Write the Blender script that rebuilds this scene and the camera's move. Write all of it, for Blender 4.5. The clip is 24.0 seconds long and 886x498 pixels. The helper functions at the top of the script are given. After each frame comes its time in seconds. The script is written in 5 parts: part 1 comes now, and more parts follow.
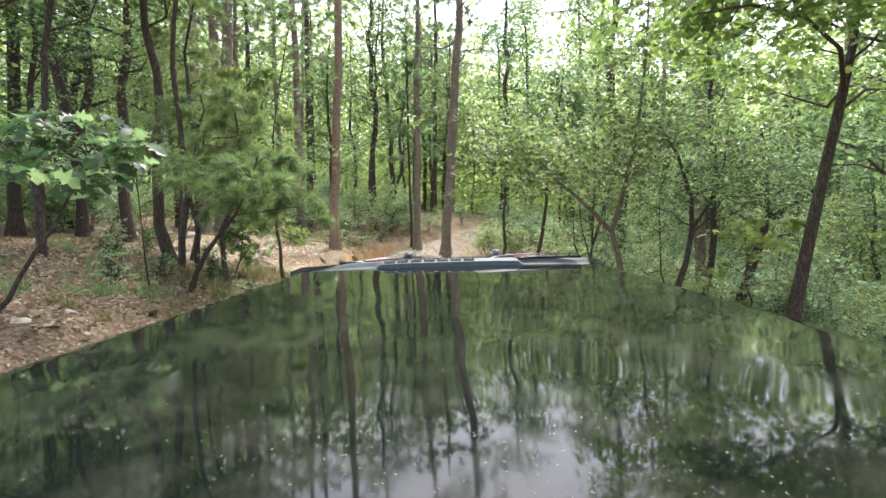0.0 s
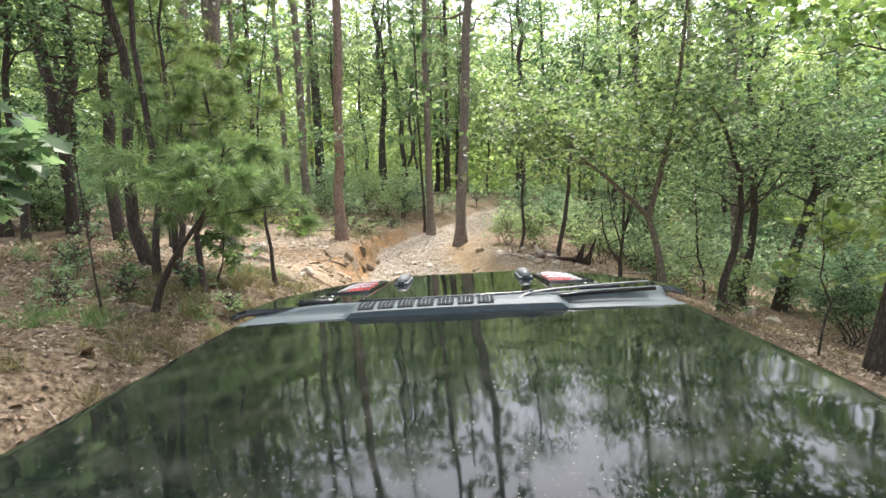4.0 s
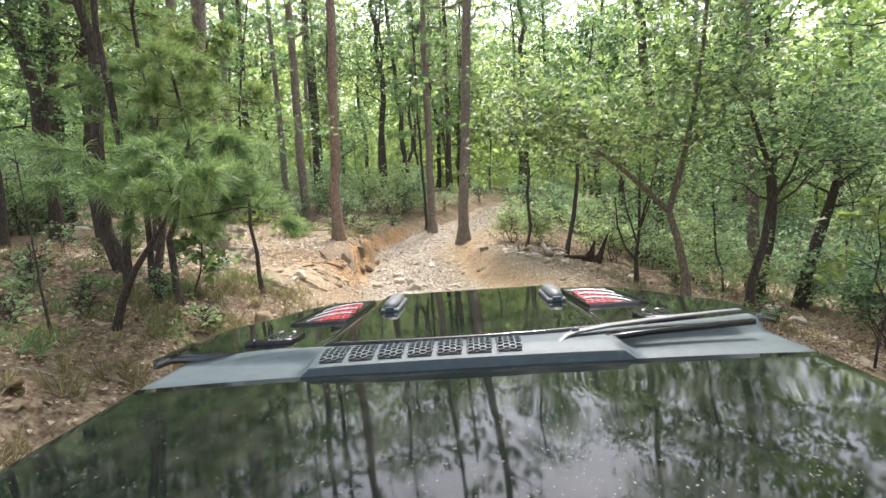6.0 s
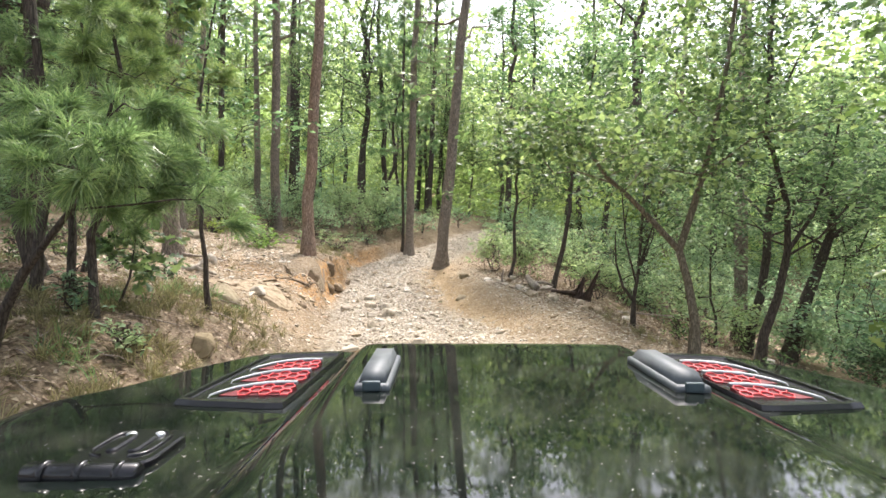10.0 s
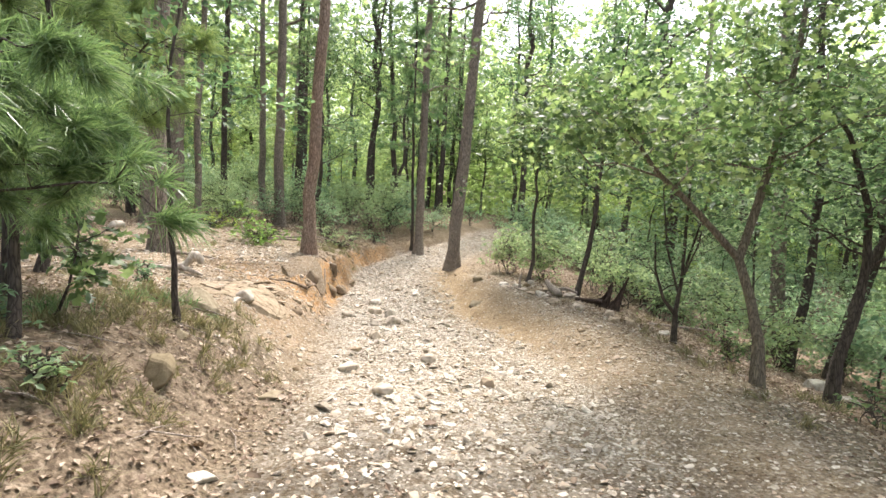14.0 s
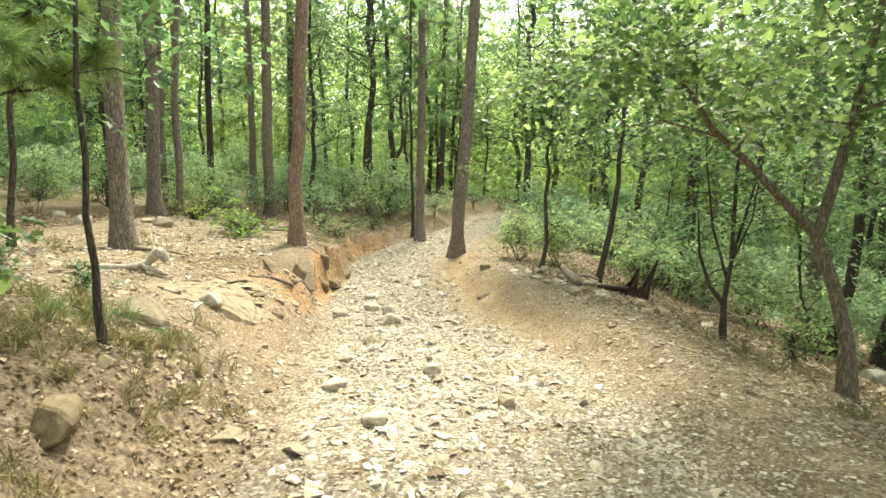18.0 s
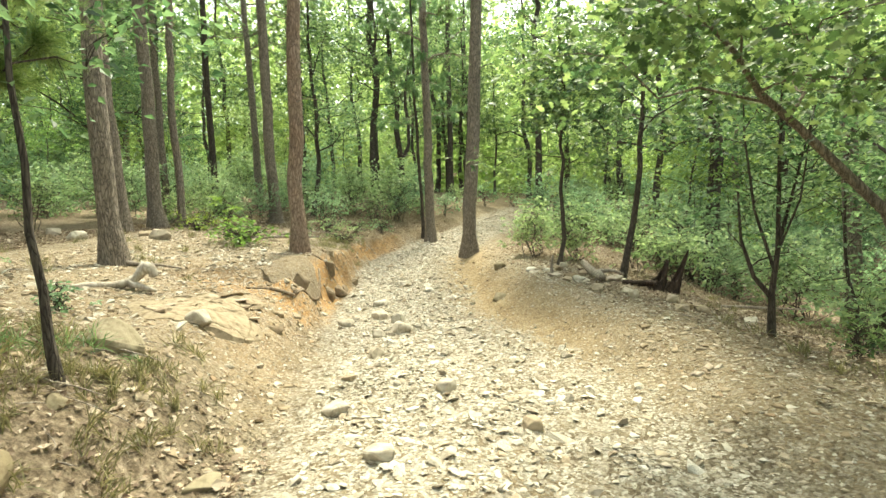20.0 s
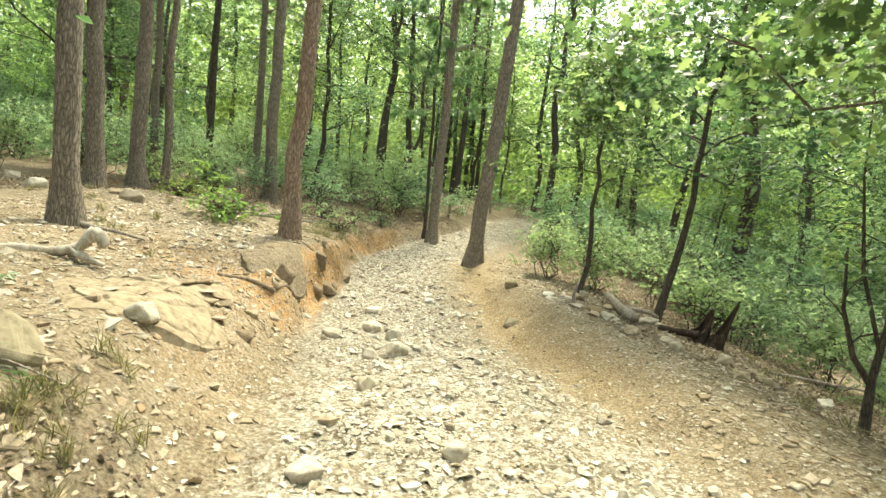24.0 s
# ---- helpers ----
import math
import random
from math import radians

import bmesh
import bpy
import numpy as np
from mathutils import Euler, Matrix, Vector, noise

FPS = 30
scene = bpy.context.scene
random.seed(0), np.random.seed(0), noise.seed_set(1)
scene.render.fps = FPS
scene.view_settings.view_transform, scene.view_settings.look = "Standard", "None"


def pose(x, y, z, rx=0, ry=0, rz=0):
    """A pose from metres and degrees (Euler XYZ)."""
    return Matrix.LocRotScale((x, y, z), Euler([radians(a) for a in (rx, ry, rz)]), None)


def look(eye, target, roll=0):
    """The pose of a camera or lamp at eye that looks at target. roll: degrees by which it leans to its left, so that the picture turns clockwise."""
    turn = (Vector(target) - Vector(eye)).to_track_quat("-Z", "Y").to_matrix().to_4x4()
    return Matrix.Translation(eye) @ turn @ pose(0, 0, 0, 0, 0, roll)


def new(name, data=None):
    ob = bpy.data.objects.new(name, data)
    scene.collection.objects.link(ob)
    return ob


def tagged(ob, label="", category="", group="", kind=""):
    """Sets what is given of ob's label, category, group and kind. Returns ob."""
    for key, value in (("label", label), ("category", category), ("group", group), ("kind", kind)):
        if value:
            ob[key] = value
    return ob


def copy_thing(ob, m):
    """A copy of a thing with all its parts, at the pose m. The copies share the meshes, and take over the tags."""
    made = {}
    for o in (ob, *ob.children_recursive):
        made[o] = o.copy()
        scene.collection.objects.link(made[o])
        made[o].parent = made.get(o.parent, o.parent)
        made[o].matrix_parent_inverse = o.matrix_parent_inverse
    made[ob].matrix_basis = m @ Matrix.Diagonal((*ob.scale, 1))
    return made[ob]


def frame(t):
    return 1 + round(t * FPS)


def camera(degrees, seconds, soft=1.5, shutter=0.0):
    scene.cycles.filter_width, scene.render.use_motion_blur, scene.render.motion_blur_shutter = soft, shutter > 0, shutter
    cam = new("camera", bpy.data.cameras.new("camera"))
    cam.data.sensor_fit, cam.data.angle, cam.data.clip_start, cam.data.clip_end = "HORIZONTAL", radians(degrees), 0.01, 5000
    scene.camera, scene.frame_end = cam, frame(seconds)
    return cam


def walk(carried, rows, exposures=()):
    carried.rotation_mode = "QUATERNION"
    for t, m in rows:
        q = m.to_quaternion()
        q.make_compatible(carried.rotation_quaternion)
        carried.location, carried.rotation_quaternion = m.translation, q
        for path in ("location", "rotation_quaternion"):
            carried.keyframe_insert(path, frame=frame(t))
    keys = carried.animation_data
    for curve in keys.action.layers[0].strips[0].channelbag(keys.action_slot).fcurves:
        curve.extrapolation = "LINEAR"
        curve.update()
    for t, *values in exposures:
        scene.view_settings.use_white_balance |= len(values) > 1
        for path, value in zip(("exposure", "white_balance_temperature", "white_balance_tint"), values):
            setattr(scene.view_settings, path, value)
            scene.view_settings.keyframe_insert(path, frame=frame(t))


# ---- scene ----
cam = camera(80.6, 24.0, 1.5)
EXPOSURE = 1.88
PATH = [
    (0, (0.049, -0.455, 1.488), (0.041, 1.544, 1.433), -0.3),
    (0.5, (0.055, -0.272, 1.516), (0.043, 1.726, 1.443), -0.4),
    (1, (0.055, -0.122, 1.556), (0.037, 1.876, 1.479), -0.5),
    (1.5, (0.052, 0.032, 1.579), (0.03, 2.03, 1.487), -0.2),
    (2, (0.049, 0.176, 1.59), (0.022, 2.173, 1.487), -0.1),
    (2.5, (0.06, 0.288, 1.617), (0.023, 2.284, 1.505), -0.1),
    (4.5, (0.113, 0.783, 1.689), (0.036, 2.777, 1.549), -2.5),
    (5, (0.117, 0.947, 1.696), (0.042, 2.94, 1.55), -2.7),
    (5.5, (0.11, 1.086, 1.727), (0.035, 3.079, 1.578), -2.8),
    (6, (0.084, 1.302, 1.704), (0.002, 3.295, 1.557), -2.8),
    (6.5, (0.093, 1.438, 1.708), (0.027, 3.432, 1.57), -2.8),
    (7, (0.054, 1.562, 1.707), (0.011, 3.558, 1.583), -2.6),
    (7.5, (0.05, 1.677, 1.689), (0.026, 3.674, 1.581), -2.7),
    (8, (0.022, 1.831, 1.67), (0.009, 3.828, 1.568), -1.8),
    (8.5, (-0.029, 1.978, 1.655), (-0.028, 3.976, 1.557), -0.9),
    (9, (-0.04, 2.075, 1.663), (-0.026, 4.073, 1.578), -0.2),
    (9.5, (-0.079, 2.191, 1.646), (-0.055, 4.189, 1.578), 0.8),
    (10, (-0.091, 2.242, 1.637), (-0.067, 4.241, 1.584), 1.7),
    (10.5, (-0.099, 2.292, 1.614), (-0.079, 4.292, 1.58), 2.2),
    (12.5, (-0.15, 2.853, 1.66), (-0.172, 4.852, 1.641), 2.5),
    (13, (-0.133, 3.023, 1.663), (-0.155, 5.023, 1.625), 2.2),
    (13.5, (-0.141, 3.155, 1.661), (-0.158, 5.154, 1.61), 2.2),
    (14, (-0.156, 3.256, 1.664), (-0.166, 5.255, 1.602), 2.7),
    (14.5, (-0.167, 3.388, 1.662), (-0.177, 5.387, 1.6), 3.0),
    (15, (-0.171, 3.535, 1.656), (-0.175, 5.534, 1.586), 2.5),
    (15.5, (-0.198, 3.717, 1.65), (-0.207, 5.716, 1.571), 3.0),
    (16, (-0.202, 3.93, 1.64), (-0.207, 5.926, 1.527), 3.0),
    (16.5, (-0.184, 4.127, 1.637), (-0.183, 6.122, 1.495), 2.6),
    (17, (-0.177, 4.222, 1.638), (-0.189, 6.218, 1.513), 2.1),
    (17.5, (-0.15, 4.304, 1.64), (-0.167, 6.3, 1.518), 0.8),
    (18, (-0.155, 4.393, 1.652), (-0.177, 6.39, 1.531), 0.8),
    (18.5, (-0.134, 4.541, 1.656), (-0.168, 6.537, 1.534), 0.5),
    (20.5, (-0.119, 5.11, 1.62), (-0.196, 7.105, 1.499), -2.3),
    (21, (-0.157, 5.223, 1.637), (-0.235, 7.218, 1.523), -2.2),
    (21.5, (-0.219, 5.404, 1.645), (-0.301, 7.399, 1.536), -1.9),
    (22, (-0.297, 5.587, 1.654), (-0.373, 7.583, 1.541), -0.6),
    (22.5, (-0.318, 5.758, 1.666), (-0.385, 7.753, 1.543), 0.8),
    (23, (-0.37, 5.95, 1.691), (-0.43, 7.944, 1.552), 2.6),
    (23.5, (-0.444, 6.1, 1.684), (-0.486, 8.094, 1.546), 5.2),
    (24, (-0.472, 6.161, 1.673), (-0.509, 8.157, 1.552), 6.2),
]
walk(cam, [(t, look(eye, target, roll)) for t, eye, target, roll in PATH], exposures=[(0, EXPOSURE, 6300, 15), (15, EXPOSURE, 6300, 15), (17.5, EXPOSURE + 0.08, 7050, -1), (20.5, EXPOSURE + 0.06, 7050, -6), (24, EXPOSURE + 0.06, 7050, -6)])

# ---- light ----
SUN_ELEVATION, SUN_AZIMUTH = 62.0, 12.0  # degrees; azimuth from straight ahead, clockwise
world = bpy.data.worlds.new("sky")
world.use_nodes = True
scene.world = world
wn = world.node_tree.nodes
sky = wn.new("ShaderNodeTexSky")
sky.sky_type, sky.sun_disc = "NISHITA", False
sky.sun_elevation, sky.sun_rotation = radians(SUN_ELEVATION), radians(SUN_AZIMUTH)
sky.air_density, sky.dust_density, sky.ozone_density = 1.2, 4.0, 0.6
soft_sky = wn.new("ShaderNodeHueSaturation")
soft_sky.inputs["Saturation"].default_value = 0.45
world.node_tree.links.new(sky.outputs[0], soft_sky.inputs["Color"])
world.node_tree.links.new(soft_sky.outputs[0], wn["Background"].inputs["Color"])
wn["Background"].inputs["Strength"].default_value = 0.15
sun = new("sun", bpy.data.lights.new("sun", "SUN"))
sun.data.energy, sun.data.angle, sun.data.color = 2.0, radians(10), (1.0, 0.93, 0.82)
sa, se = radians(SUN_AZIMUTH), radians(SUN_ELEVATION)
sun.matrix_world = look((math.sin(sa) * math.cos(se) * 40, math.cos(sa) * math.cos(se) * 40, math.sin(se) * 40), (0, 0, 0))


# ---- materials ----
def shader(name, rough=0.8, metal=0.0, spec=0.3):
    m = bpy.data.materials.new(name)
    m.use_nodes = True
    b = m.node_tree.nodes["Principled BSDF"]
    b.inputs["Roughness"].default_value = rough
    b.inputs["Metallic"].default_value = metal
    b.inputs["Specular IOR Level"].default_value = spec
    return m, m.node_tree.nodes, m.node_tree.links, b


def ramp(nodes, links, source, stops):
    r = nodes.new("ShaderNodeValToRGB")
    while len(r.color_ramp.elements) < len(stops):
        r.color_ramp.elements.new(0.5)
    for e, (at, c) in zip(r.color_ramp.elements, stops):
        e.position, e.color = at, (*c, 1)
    links.new(source, r.inputs[0])
    return r.outputs[0]


def coords(nodes, links, scale=(1, 1, 1), kind="Object"):
    tc, mp = nodes.new("ShaderNodeTexCoord"), nodes.new("ShaderNodeMapping")
    mp.inputs["Scale"].default_value = scale
    links.new(tc.outputs[kind], mp.inputs["Vector"])
    return mp.outputs[0]


def noise_tex(nodes, links, vec, scale, detail=6.0, rough=0.6):
    n = nodes.new("ShaderNodeTexNoise")
    n.inputs["Scale"].default_value, n.inputs["Detail"].default_value, n.inputs["Roughness"].default_value = scale, detail, rough
    links.new(vec, n.inputs["Vector"])
    return n.outputs[0]


def mix(nodes, links, fac, a, b, mode="MIX"):
    n = nodes.new("ShaderNodeMix")
    n.data_type, n.blend_type = "RGBA", mode
    for sock, v in ((0, fac), (6, a), (7, b)):
        if isinstance(v, (int, float)):
            n.inputs[sock].default_value = v
        elif isinstance(v, tuple):
            n.inputs[sock].default_value = (*v, 1)
        else:
            links.new(v, n.inputs[sock])
    return n.outputs[2]


def bump(nodes, links, bsdf, height, strength, distance):
    b = nodes.new("ShaderNodeBump")
    b.inputs["Strength"].default_value, b.inputs["Distance"].default_value = strength, distance
    links.new(height, b.inputs["Height"])
    links.new(b.outputs[0], bsdf.inputs["Normal"])


def attribute(nodes, name):
    a = nodes.new("ShaderNodeAttribute")
    a.attribute_name = name
    return a.outputs["Fac"]


def cells(nodes, links, vec, scale, feature="F1"):
    vo = nodes.new("ShaderNodeTexVoronoi")
    vo.feature = feature
    vo.inputs["Scale"].default_value = scale
    links.new(vec, vo.inputs["Vector"])
    return vo


def ground_material():
    """Sandy earth with broken stone, clay where it is washed out, leaf mould on the banks."""
    m, n, l, b = shader("stony_earth", 0.95, spec=0.12)
    v = coords(n, l)
    big, mid, fine = noise_tex(n, l, v, 0.7), noise_tex(n, l, v, 5.0), noise_tex(n, l, v, 40.0, 8)
    warp = mix(n, l, 0.03, v, mid)
    dirt = ramp(n, l, mid, [(0.3, (0.185, 0.132, 0.08)), (0.5, (0.265, 0.203, 0.13)), (0.72, (0.34, 0.275, 0.19))])
    grey = ramp(n, l, mid, [(0.3, (0.13, 0.10, 0.066)), (0.7, (0.225, 0.185, 0.13))])
    clay = ramp(n, l, mid, [(0.3, (0.42, 0.22, 0.078)), (0.7, (0.54, 0.335, 0.155))])
    sand = ramp(n, l, mid, [(0.3, (0.33, 0.235, 0.128)), (0.5, (0.4, 0.3, 0.175)), (0.72, (0.47, 0.375, 0.245))])
    cream = ramp(n, l, noise_tex(n, l, v, 3.2, 9, 0.72), [(0.3, (0.185, 0.128, 0.073)), (0.45, (0.272, 0.204, 0.126)), (0.58, (0.345, 0.27, 0.18)), (0.75, (0.44, 0.365, 0.268))])
    leaf = ramp(n, l, noise_tex(n, l, v, 17.0, 8), [(0.32, (0.11, 0.08, 0.053)), (0.5, (0.235, 0.18, 0.124)), (0.68, (0.38, 0.305, 0.222))])
    c = mix(n, l, ramp(n, l, big, [(0.42, (0, 0, 0)), (0.6, (1, 1, 1))]), dirt, grey)
    c = mix(n, l, attribute(n, "pale"), c, cream)
    c = mix(n, l, attribute(n, "sand"), c, sand)
    c = mix(n, l, attribute(n, "clay"), c, clay)
    # chips of stone, two sizes
    chips, grit = cells(n, l, warp, 15.0), cells(n, l, warp, 42.0)
    for vo, share, amount in ((chips, 0.55, "bed"), (grit, 0.45, "loose")):
        pick = ramp(n, l, vo.outputs["Color"], [(share, (0, 0, 0)), (share + 0.02, (1, 1, 1))])
        tone = ramp(n, l, vo.outputs["Color"], [(0.3, (0.215, 0.168, 0.112)), (0.6, (0.355, 0.305, 0.232)), (0.85, (0.58, 0.53, 0.45))])
        c = mix(n, l, mix(n, l, 1.0, pick, attribute(n, amount), "MULTIPLY"), c, tone)
    c = mix(n, l, attribute(n, "litter"), c, leaf)
    # near trail painted dark brown: shade put into the earth's colour
    c = mix(n, l, attribute(n, "near_shade"), c, ramp(n, l, mid, [(0.3, (0.028, 0.02, 0.013)), (0.7, (0.075, 0.056, 0.037))]))
    speck = ramp(n, l, fine, [(0.33, (0.44, 0.42, 0.4)), (0.52, (0.82, 0.82, 0.81)), (0.72, (1.12, 1.13, 1.12))])
    c = mix(n, l, 1.0, c, speck, "MULTIPLY")
    l.new(c, b.inputs["Base Color"])
    lumps = mix(n, l, 0.4, mix(n, l, 0.5, chips.outputs["Color"], grit.outputs["Color"]), fine)
    lumps = mix(n, l, 0.35, lumps, noise_tex(n, l, v, 11.0, 9, 0.75))
    bump(n, l, b, lumps, 1.0, 0.06)
    return m


def bark_material(name, dark, mid, light, tall=7.0, around=26.0, depth=0.02, warm=None):
    m, n, l, b = shader(name, 0.92, spec=0.2)
    v = coords(n, l, (around / 10, around / 10, tall / 10))
    vo = n.new("ShaderNodeTexVoronoi")
    vo.feature = "DISTANCE_TO_EDGE"
    vo.inputs["Scale"].default_value = 12.0
    wob = n.new("ShaderNodeTexNoise")
    wob.inputs["Scale"].default_value = 5.0
    l.new(v, wob.inputs["Vector"])
    warp = mix(n, l, 0.22, v, wob.outputs[1])
    l.new(warp, vo.inputs["Vector"])
    plates = ramp(n, l, vo.outputs["Distance"], [(0.0, (0.1, 0.1, 0.1)), (0.06, (0.5, 0.5, 0.5)), (0.34, (1, 1, 1))])
    fine = noise_tex(n, l, v, 22.0, 8)
    c = ramp(n, l, fine, [(0.3, mid), (0.7, light)])
    c = mix(n, l, plates, dark, c)
    if warm:
        c = mix(n, l, ramp(n, l, noise_tex(n, l, coords(n, l), 1.1, 3), [(0.42, (0, 0, 0)), (0.62, (0.75, 0.75, 0.75))]), c, mix(n, l, plates, dark, warm))
    l.new(c, b.inputs["Base Color"])
    both = mix(n, l, 0.35, plates, fine)
    bump(n, l, b, both, 0.9, depth)
    return m


def leaf_material(name, dark, mid, light, glow=0.35, rough=0.4):
    m, n, l, b = shader(name, rough, spec=0.5)
    geo, info = n.new("ShaderNodeNewGeometry"), n.new("ShaderNodeObjectInfo")
    c = ramp(n, l, geo.outputs["Random Per Island"], [(0.0, dark), (0.5, mid), (1.0, light)])
    tint = ramp(n, l, info.outputs["Random"], [(0.0, (0.8, 0.92, 1.0)), (0.5, (1, 1, 1)), (1.0, (1.15, 1.06, 0.88))])
    c = mix(n, l, 1.0, c, tint, "MULTIPLY")
    l.new(c, b.inputs["Base Color"])
    tr = n.new("ShaderNodeBsdfTranslucent")
    bright = mix(n, l, 1.0, c, (1.68, 1.72, 1.34), "MULTIPLY")
    l.new(bright, tr.inputs["Color"])
    ms = n.new("ShaderNodeMixShader")
    ms.inputs[0].default_value = glow
    l.new(b.outputs[0], ms.inputs[1])
    l.new(tr.outputs[0], ms.inputs[2])
    l.new(ms.outputs[0], n["Material Output"].inputs["Surface"])
    return m


def stone_material(name, stops, rough=0.9, cracks=0.0):
    m, n, l, b = shader(name, rough, spec=0.25)
    v = coords(n, l)
    info, geo = n.new("ShaderNodeObjectInfo"), n.new("ShaderNodeNewGeometry")
    r = n.new("ShaderNodeMath")
    r.operation = "ADD"
    l.new(info.outputs["Random"], r.inputs[0])
    l.new(geo.outputs["Random Per Island"], r.inputs[1])
    f = n.new("ShaderNodeMath")
    f.operation = "FRACT"
    l.new(r.outputs[0], f.inputs[0])
    base = ramp(n, l, f.outputs[0], stops)
    fine = noise_tex(n, l, v, 14.0, 8)
    c = mix(n, l, 1.0, base, ramp(n, l, fine, [(0.3, (0.5, 0.46, 0.4)), (0.5, (0.88, 0.86, 0.83)), (0.68, (1.04, 1.03, 1.0))]), "MULTIPLY")
    if cracks:
        seams = cells(n, l, mix(n, l, 0.3, v, noise_tex(n, l, v, 2.2)), cracks, "DISTANCE_TO_EDGE").outputs["Distance"]
        open_seam = ramp(n, l, seams, [(0.0, (0.66, 0.62, 0.56)), (0.03, (1, 1, 1))])
        c = mix(n, l, 1.0, c, open_seam, "MULTIPLY")
        fine = mix(n, l, 0.6, fine, ramp(n, l, seams, [(0.0, (0, 0, 0)), (0.08, (1, 1, 1))]))
    l.new(c, b.inputs["Base Color"])
    bump(n, l, b, fine, 0.6, 0.03 if cracks else 0.015)
    return m


def plain_material(name, colour, rough=0.5, metal=0.0, grain=0.06, scale=30.0, coat=0.0, spec=0.5):
    m, n, l, b = shader(name, rough, metal, spec)
    f = noise_tex(n, l, coords(n, l), scale, 6)
    lo, hi = tuple(c * (1 - grain * 3) for c in colour), tuple(min(1, c * (1 + grain * 3)) for c in colour)
    l.new(ramp(n, l, f, [(0.3, lo), (0.7, hi)]), b.inputs["Base Color"])
    b.inputs["Coat Weight"].default_value = coat
    bump(n, l, b, f, 0.12, 0.002)
    return m


def paint_material(name, gloss, spec, drops=0.38):
    """Black-green clear-coated paint or vinyl under a film of dust and dried drops."""
    m, n, l, b = shader(name, 0.12, 0.0, spec)
    v = coords(n, l)
    dust = ramp(n, l, noise_tex(n, l, v, 9.0, 8), [(0.45, (0, 0, 0)), (0.85, (0.08, 0.08, 0.08))])
    spots = ramp(n, l, noise_tex(n, l, coords(n, l, (85, 60, 85)), 1.6, 2), [(0.645, (0, 0, 0)), (0.74, (drops, drops, drops))])
    film = mix(n, l, 1.0, dust, spots, "ADD")
    l.new(mix(n, l, film, (0.004, 0.006, 0.005), (0.25, 0.24, 0.2)), b.inputs["Base Color"])
    l.new(ramp(n, l, film, [(0.0, (gloss, gloss, gloss)), (0.7, (0.6, 0.6, 0.6))]), b.inputs["Roughness"])
    return m


M_GROUND = ground_material()
M_PINE = bark_material("pine_bark", (0.085, 0.056, 0.04), (0.27, 0.195, 0.145), (0.43, 0.335, 0.262), 8, 32, 0.022, (0.36, 0.238, 0.168))
M_GREYBARK = bark_material("grey_pine_bark", (0.06, 0.048, 0.038), (0.205, 0.166, 0.13), (0.385, 0.325, 0.262), 7, 34, 0.022)
M_OAK = bark_material("oak_bark", (0.025, 0.02, 0.016), (0.065, 0.052, 0.042), (0.14, 0.115, 0.095), 6, 36, 0.012)
M_PALEBARK = bark_material("pale_oak_bark", (0.055, 0.045, 0.032), (0.135, 0.11, 0.078), (0.285, 0.24, 0.18), 7, 40, 0.008)
M_OAKLEAF = leaf_material("oak_leaf", (0.028, 0.056, 0.026), (0.082, 0.138, 0.064), (0.205, 0.282, 0.146), 0.52, 0.42)
M_DARKLEAF = leaf_material("woodland_leaf", (0.028, 0.055, 0.028), (0.081, 0.135, 0.068), (0.205, 0.282, 0.152), 0.55, 0.45)
M_SHRUBLEAF = leaf_material("shrub_leaf", (0.115, 0.18, 0.105), (0.185, 0.265, 0.155), (0.295, 0.37, 0.228), 0.54, 0.42)
M_BRIGHTLEAF = leaf_material("sunny_leaf", (0.085, 0.135, 0.038), (0.132, 0.192, 0.055), (0.205, 0.268, 0.085), 0.54)
M_YOUNGLEAF = leaf_material("young_leaf", (0.1, 0.15, 0.036), (0.16, 0.225, 0.055), (0.25, 0.325, 0.088), 0.54)
# paler and more translucent than the near leaves: distant sunlight put into the colour
M_FARLEAF = leaf_material("sunlit_far_leaf", (0.15, 0.2, 0.088), (0.235, 0.3, 0.135), (0.33, 0.4, 0.2), 0.75, 0.5)
M_NEEDLE = leaf_material("pine_needle", (0.075, 0.125, 0.05), (0.125, 0.192, 0.078), (0.225, 0.3, 0.135), 0.45, 0.35)
M_DRYLEAF = leaf_material("dry_leaf", (0.12, 0.074, 0.046), (0.28, 0.2, 0.136), (0.5, 0.4, 0.295), 0.1, 0.8)
M_GRASS = leaf_material("dry_grass", (0.09, 0.09, 0.04), (0.16, 0.15, 0.075), (0.29, 0.26, 0.15), 0.3, 0.6)
M_STONE = stone_material("pale_stone", [(0.0, (0.33, 0.278, 0.21)), (0.35, (0.48, 0.43, 0.355)), (0.7, (0.66, 0.62, 0.54)), (1.0, (0.4, 0.315, 0.22))])
M_BOULDER = stone_material("weathered_stone", [(0.0, (0.19, 0.15, 0.09)), (0.5, (0.25, 0.205, 0.13)), (1.0, (0.31, 0.265, 0.185))])
M_BEDROCK = stone_material("pale_bedrock", [(0.0, (0.285, 0.225, 0.15)), (1.0, (0.36, 0.292, 0.205))], 0.9, 3.2)
M_SHALE = stone_material("tan_shale", [(0.0, (0.235, 0.176, 0.112)), (0.3, (0.31, 0.242, 0.165)), (0.6, (0.385, 0.315, 0.23)), (0.85, (0.5, 0.435, 0.36)), (1.0, (0.31, 0.215, 0.135))])
M_EARTH = stone_material("root_bound_earth", [(0.0, (0.17, 0.125, 0.08)), (1.0, (0.24, 0.185, 0.125))])
M_DEADWOOD = bark_material("bleached_wood", (0.13, 0.10, 0.08), (0.30, 0.25, 0.20), (0.48, 0.42, 0.35), 3, 40, 0.006)
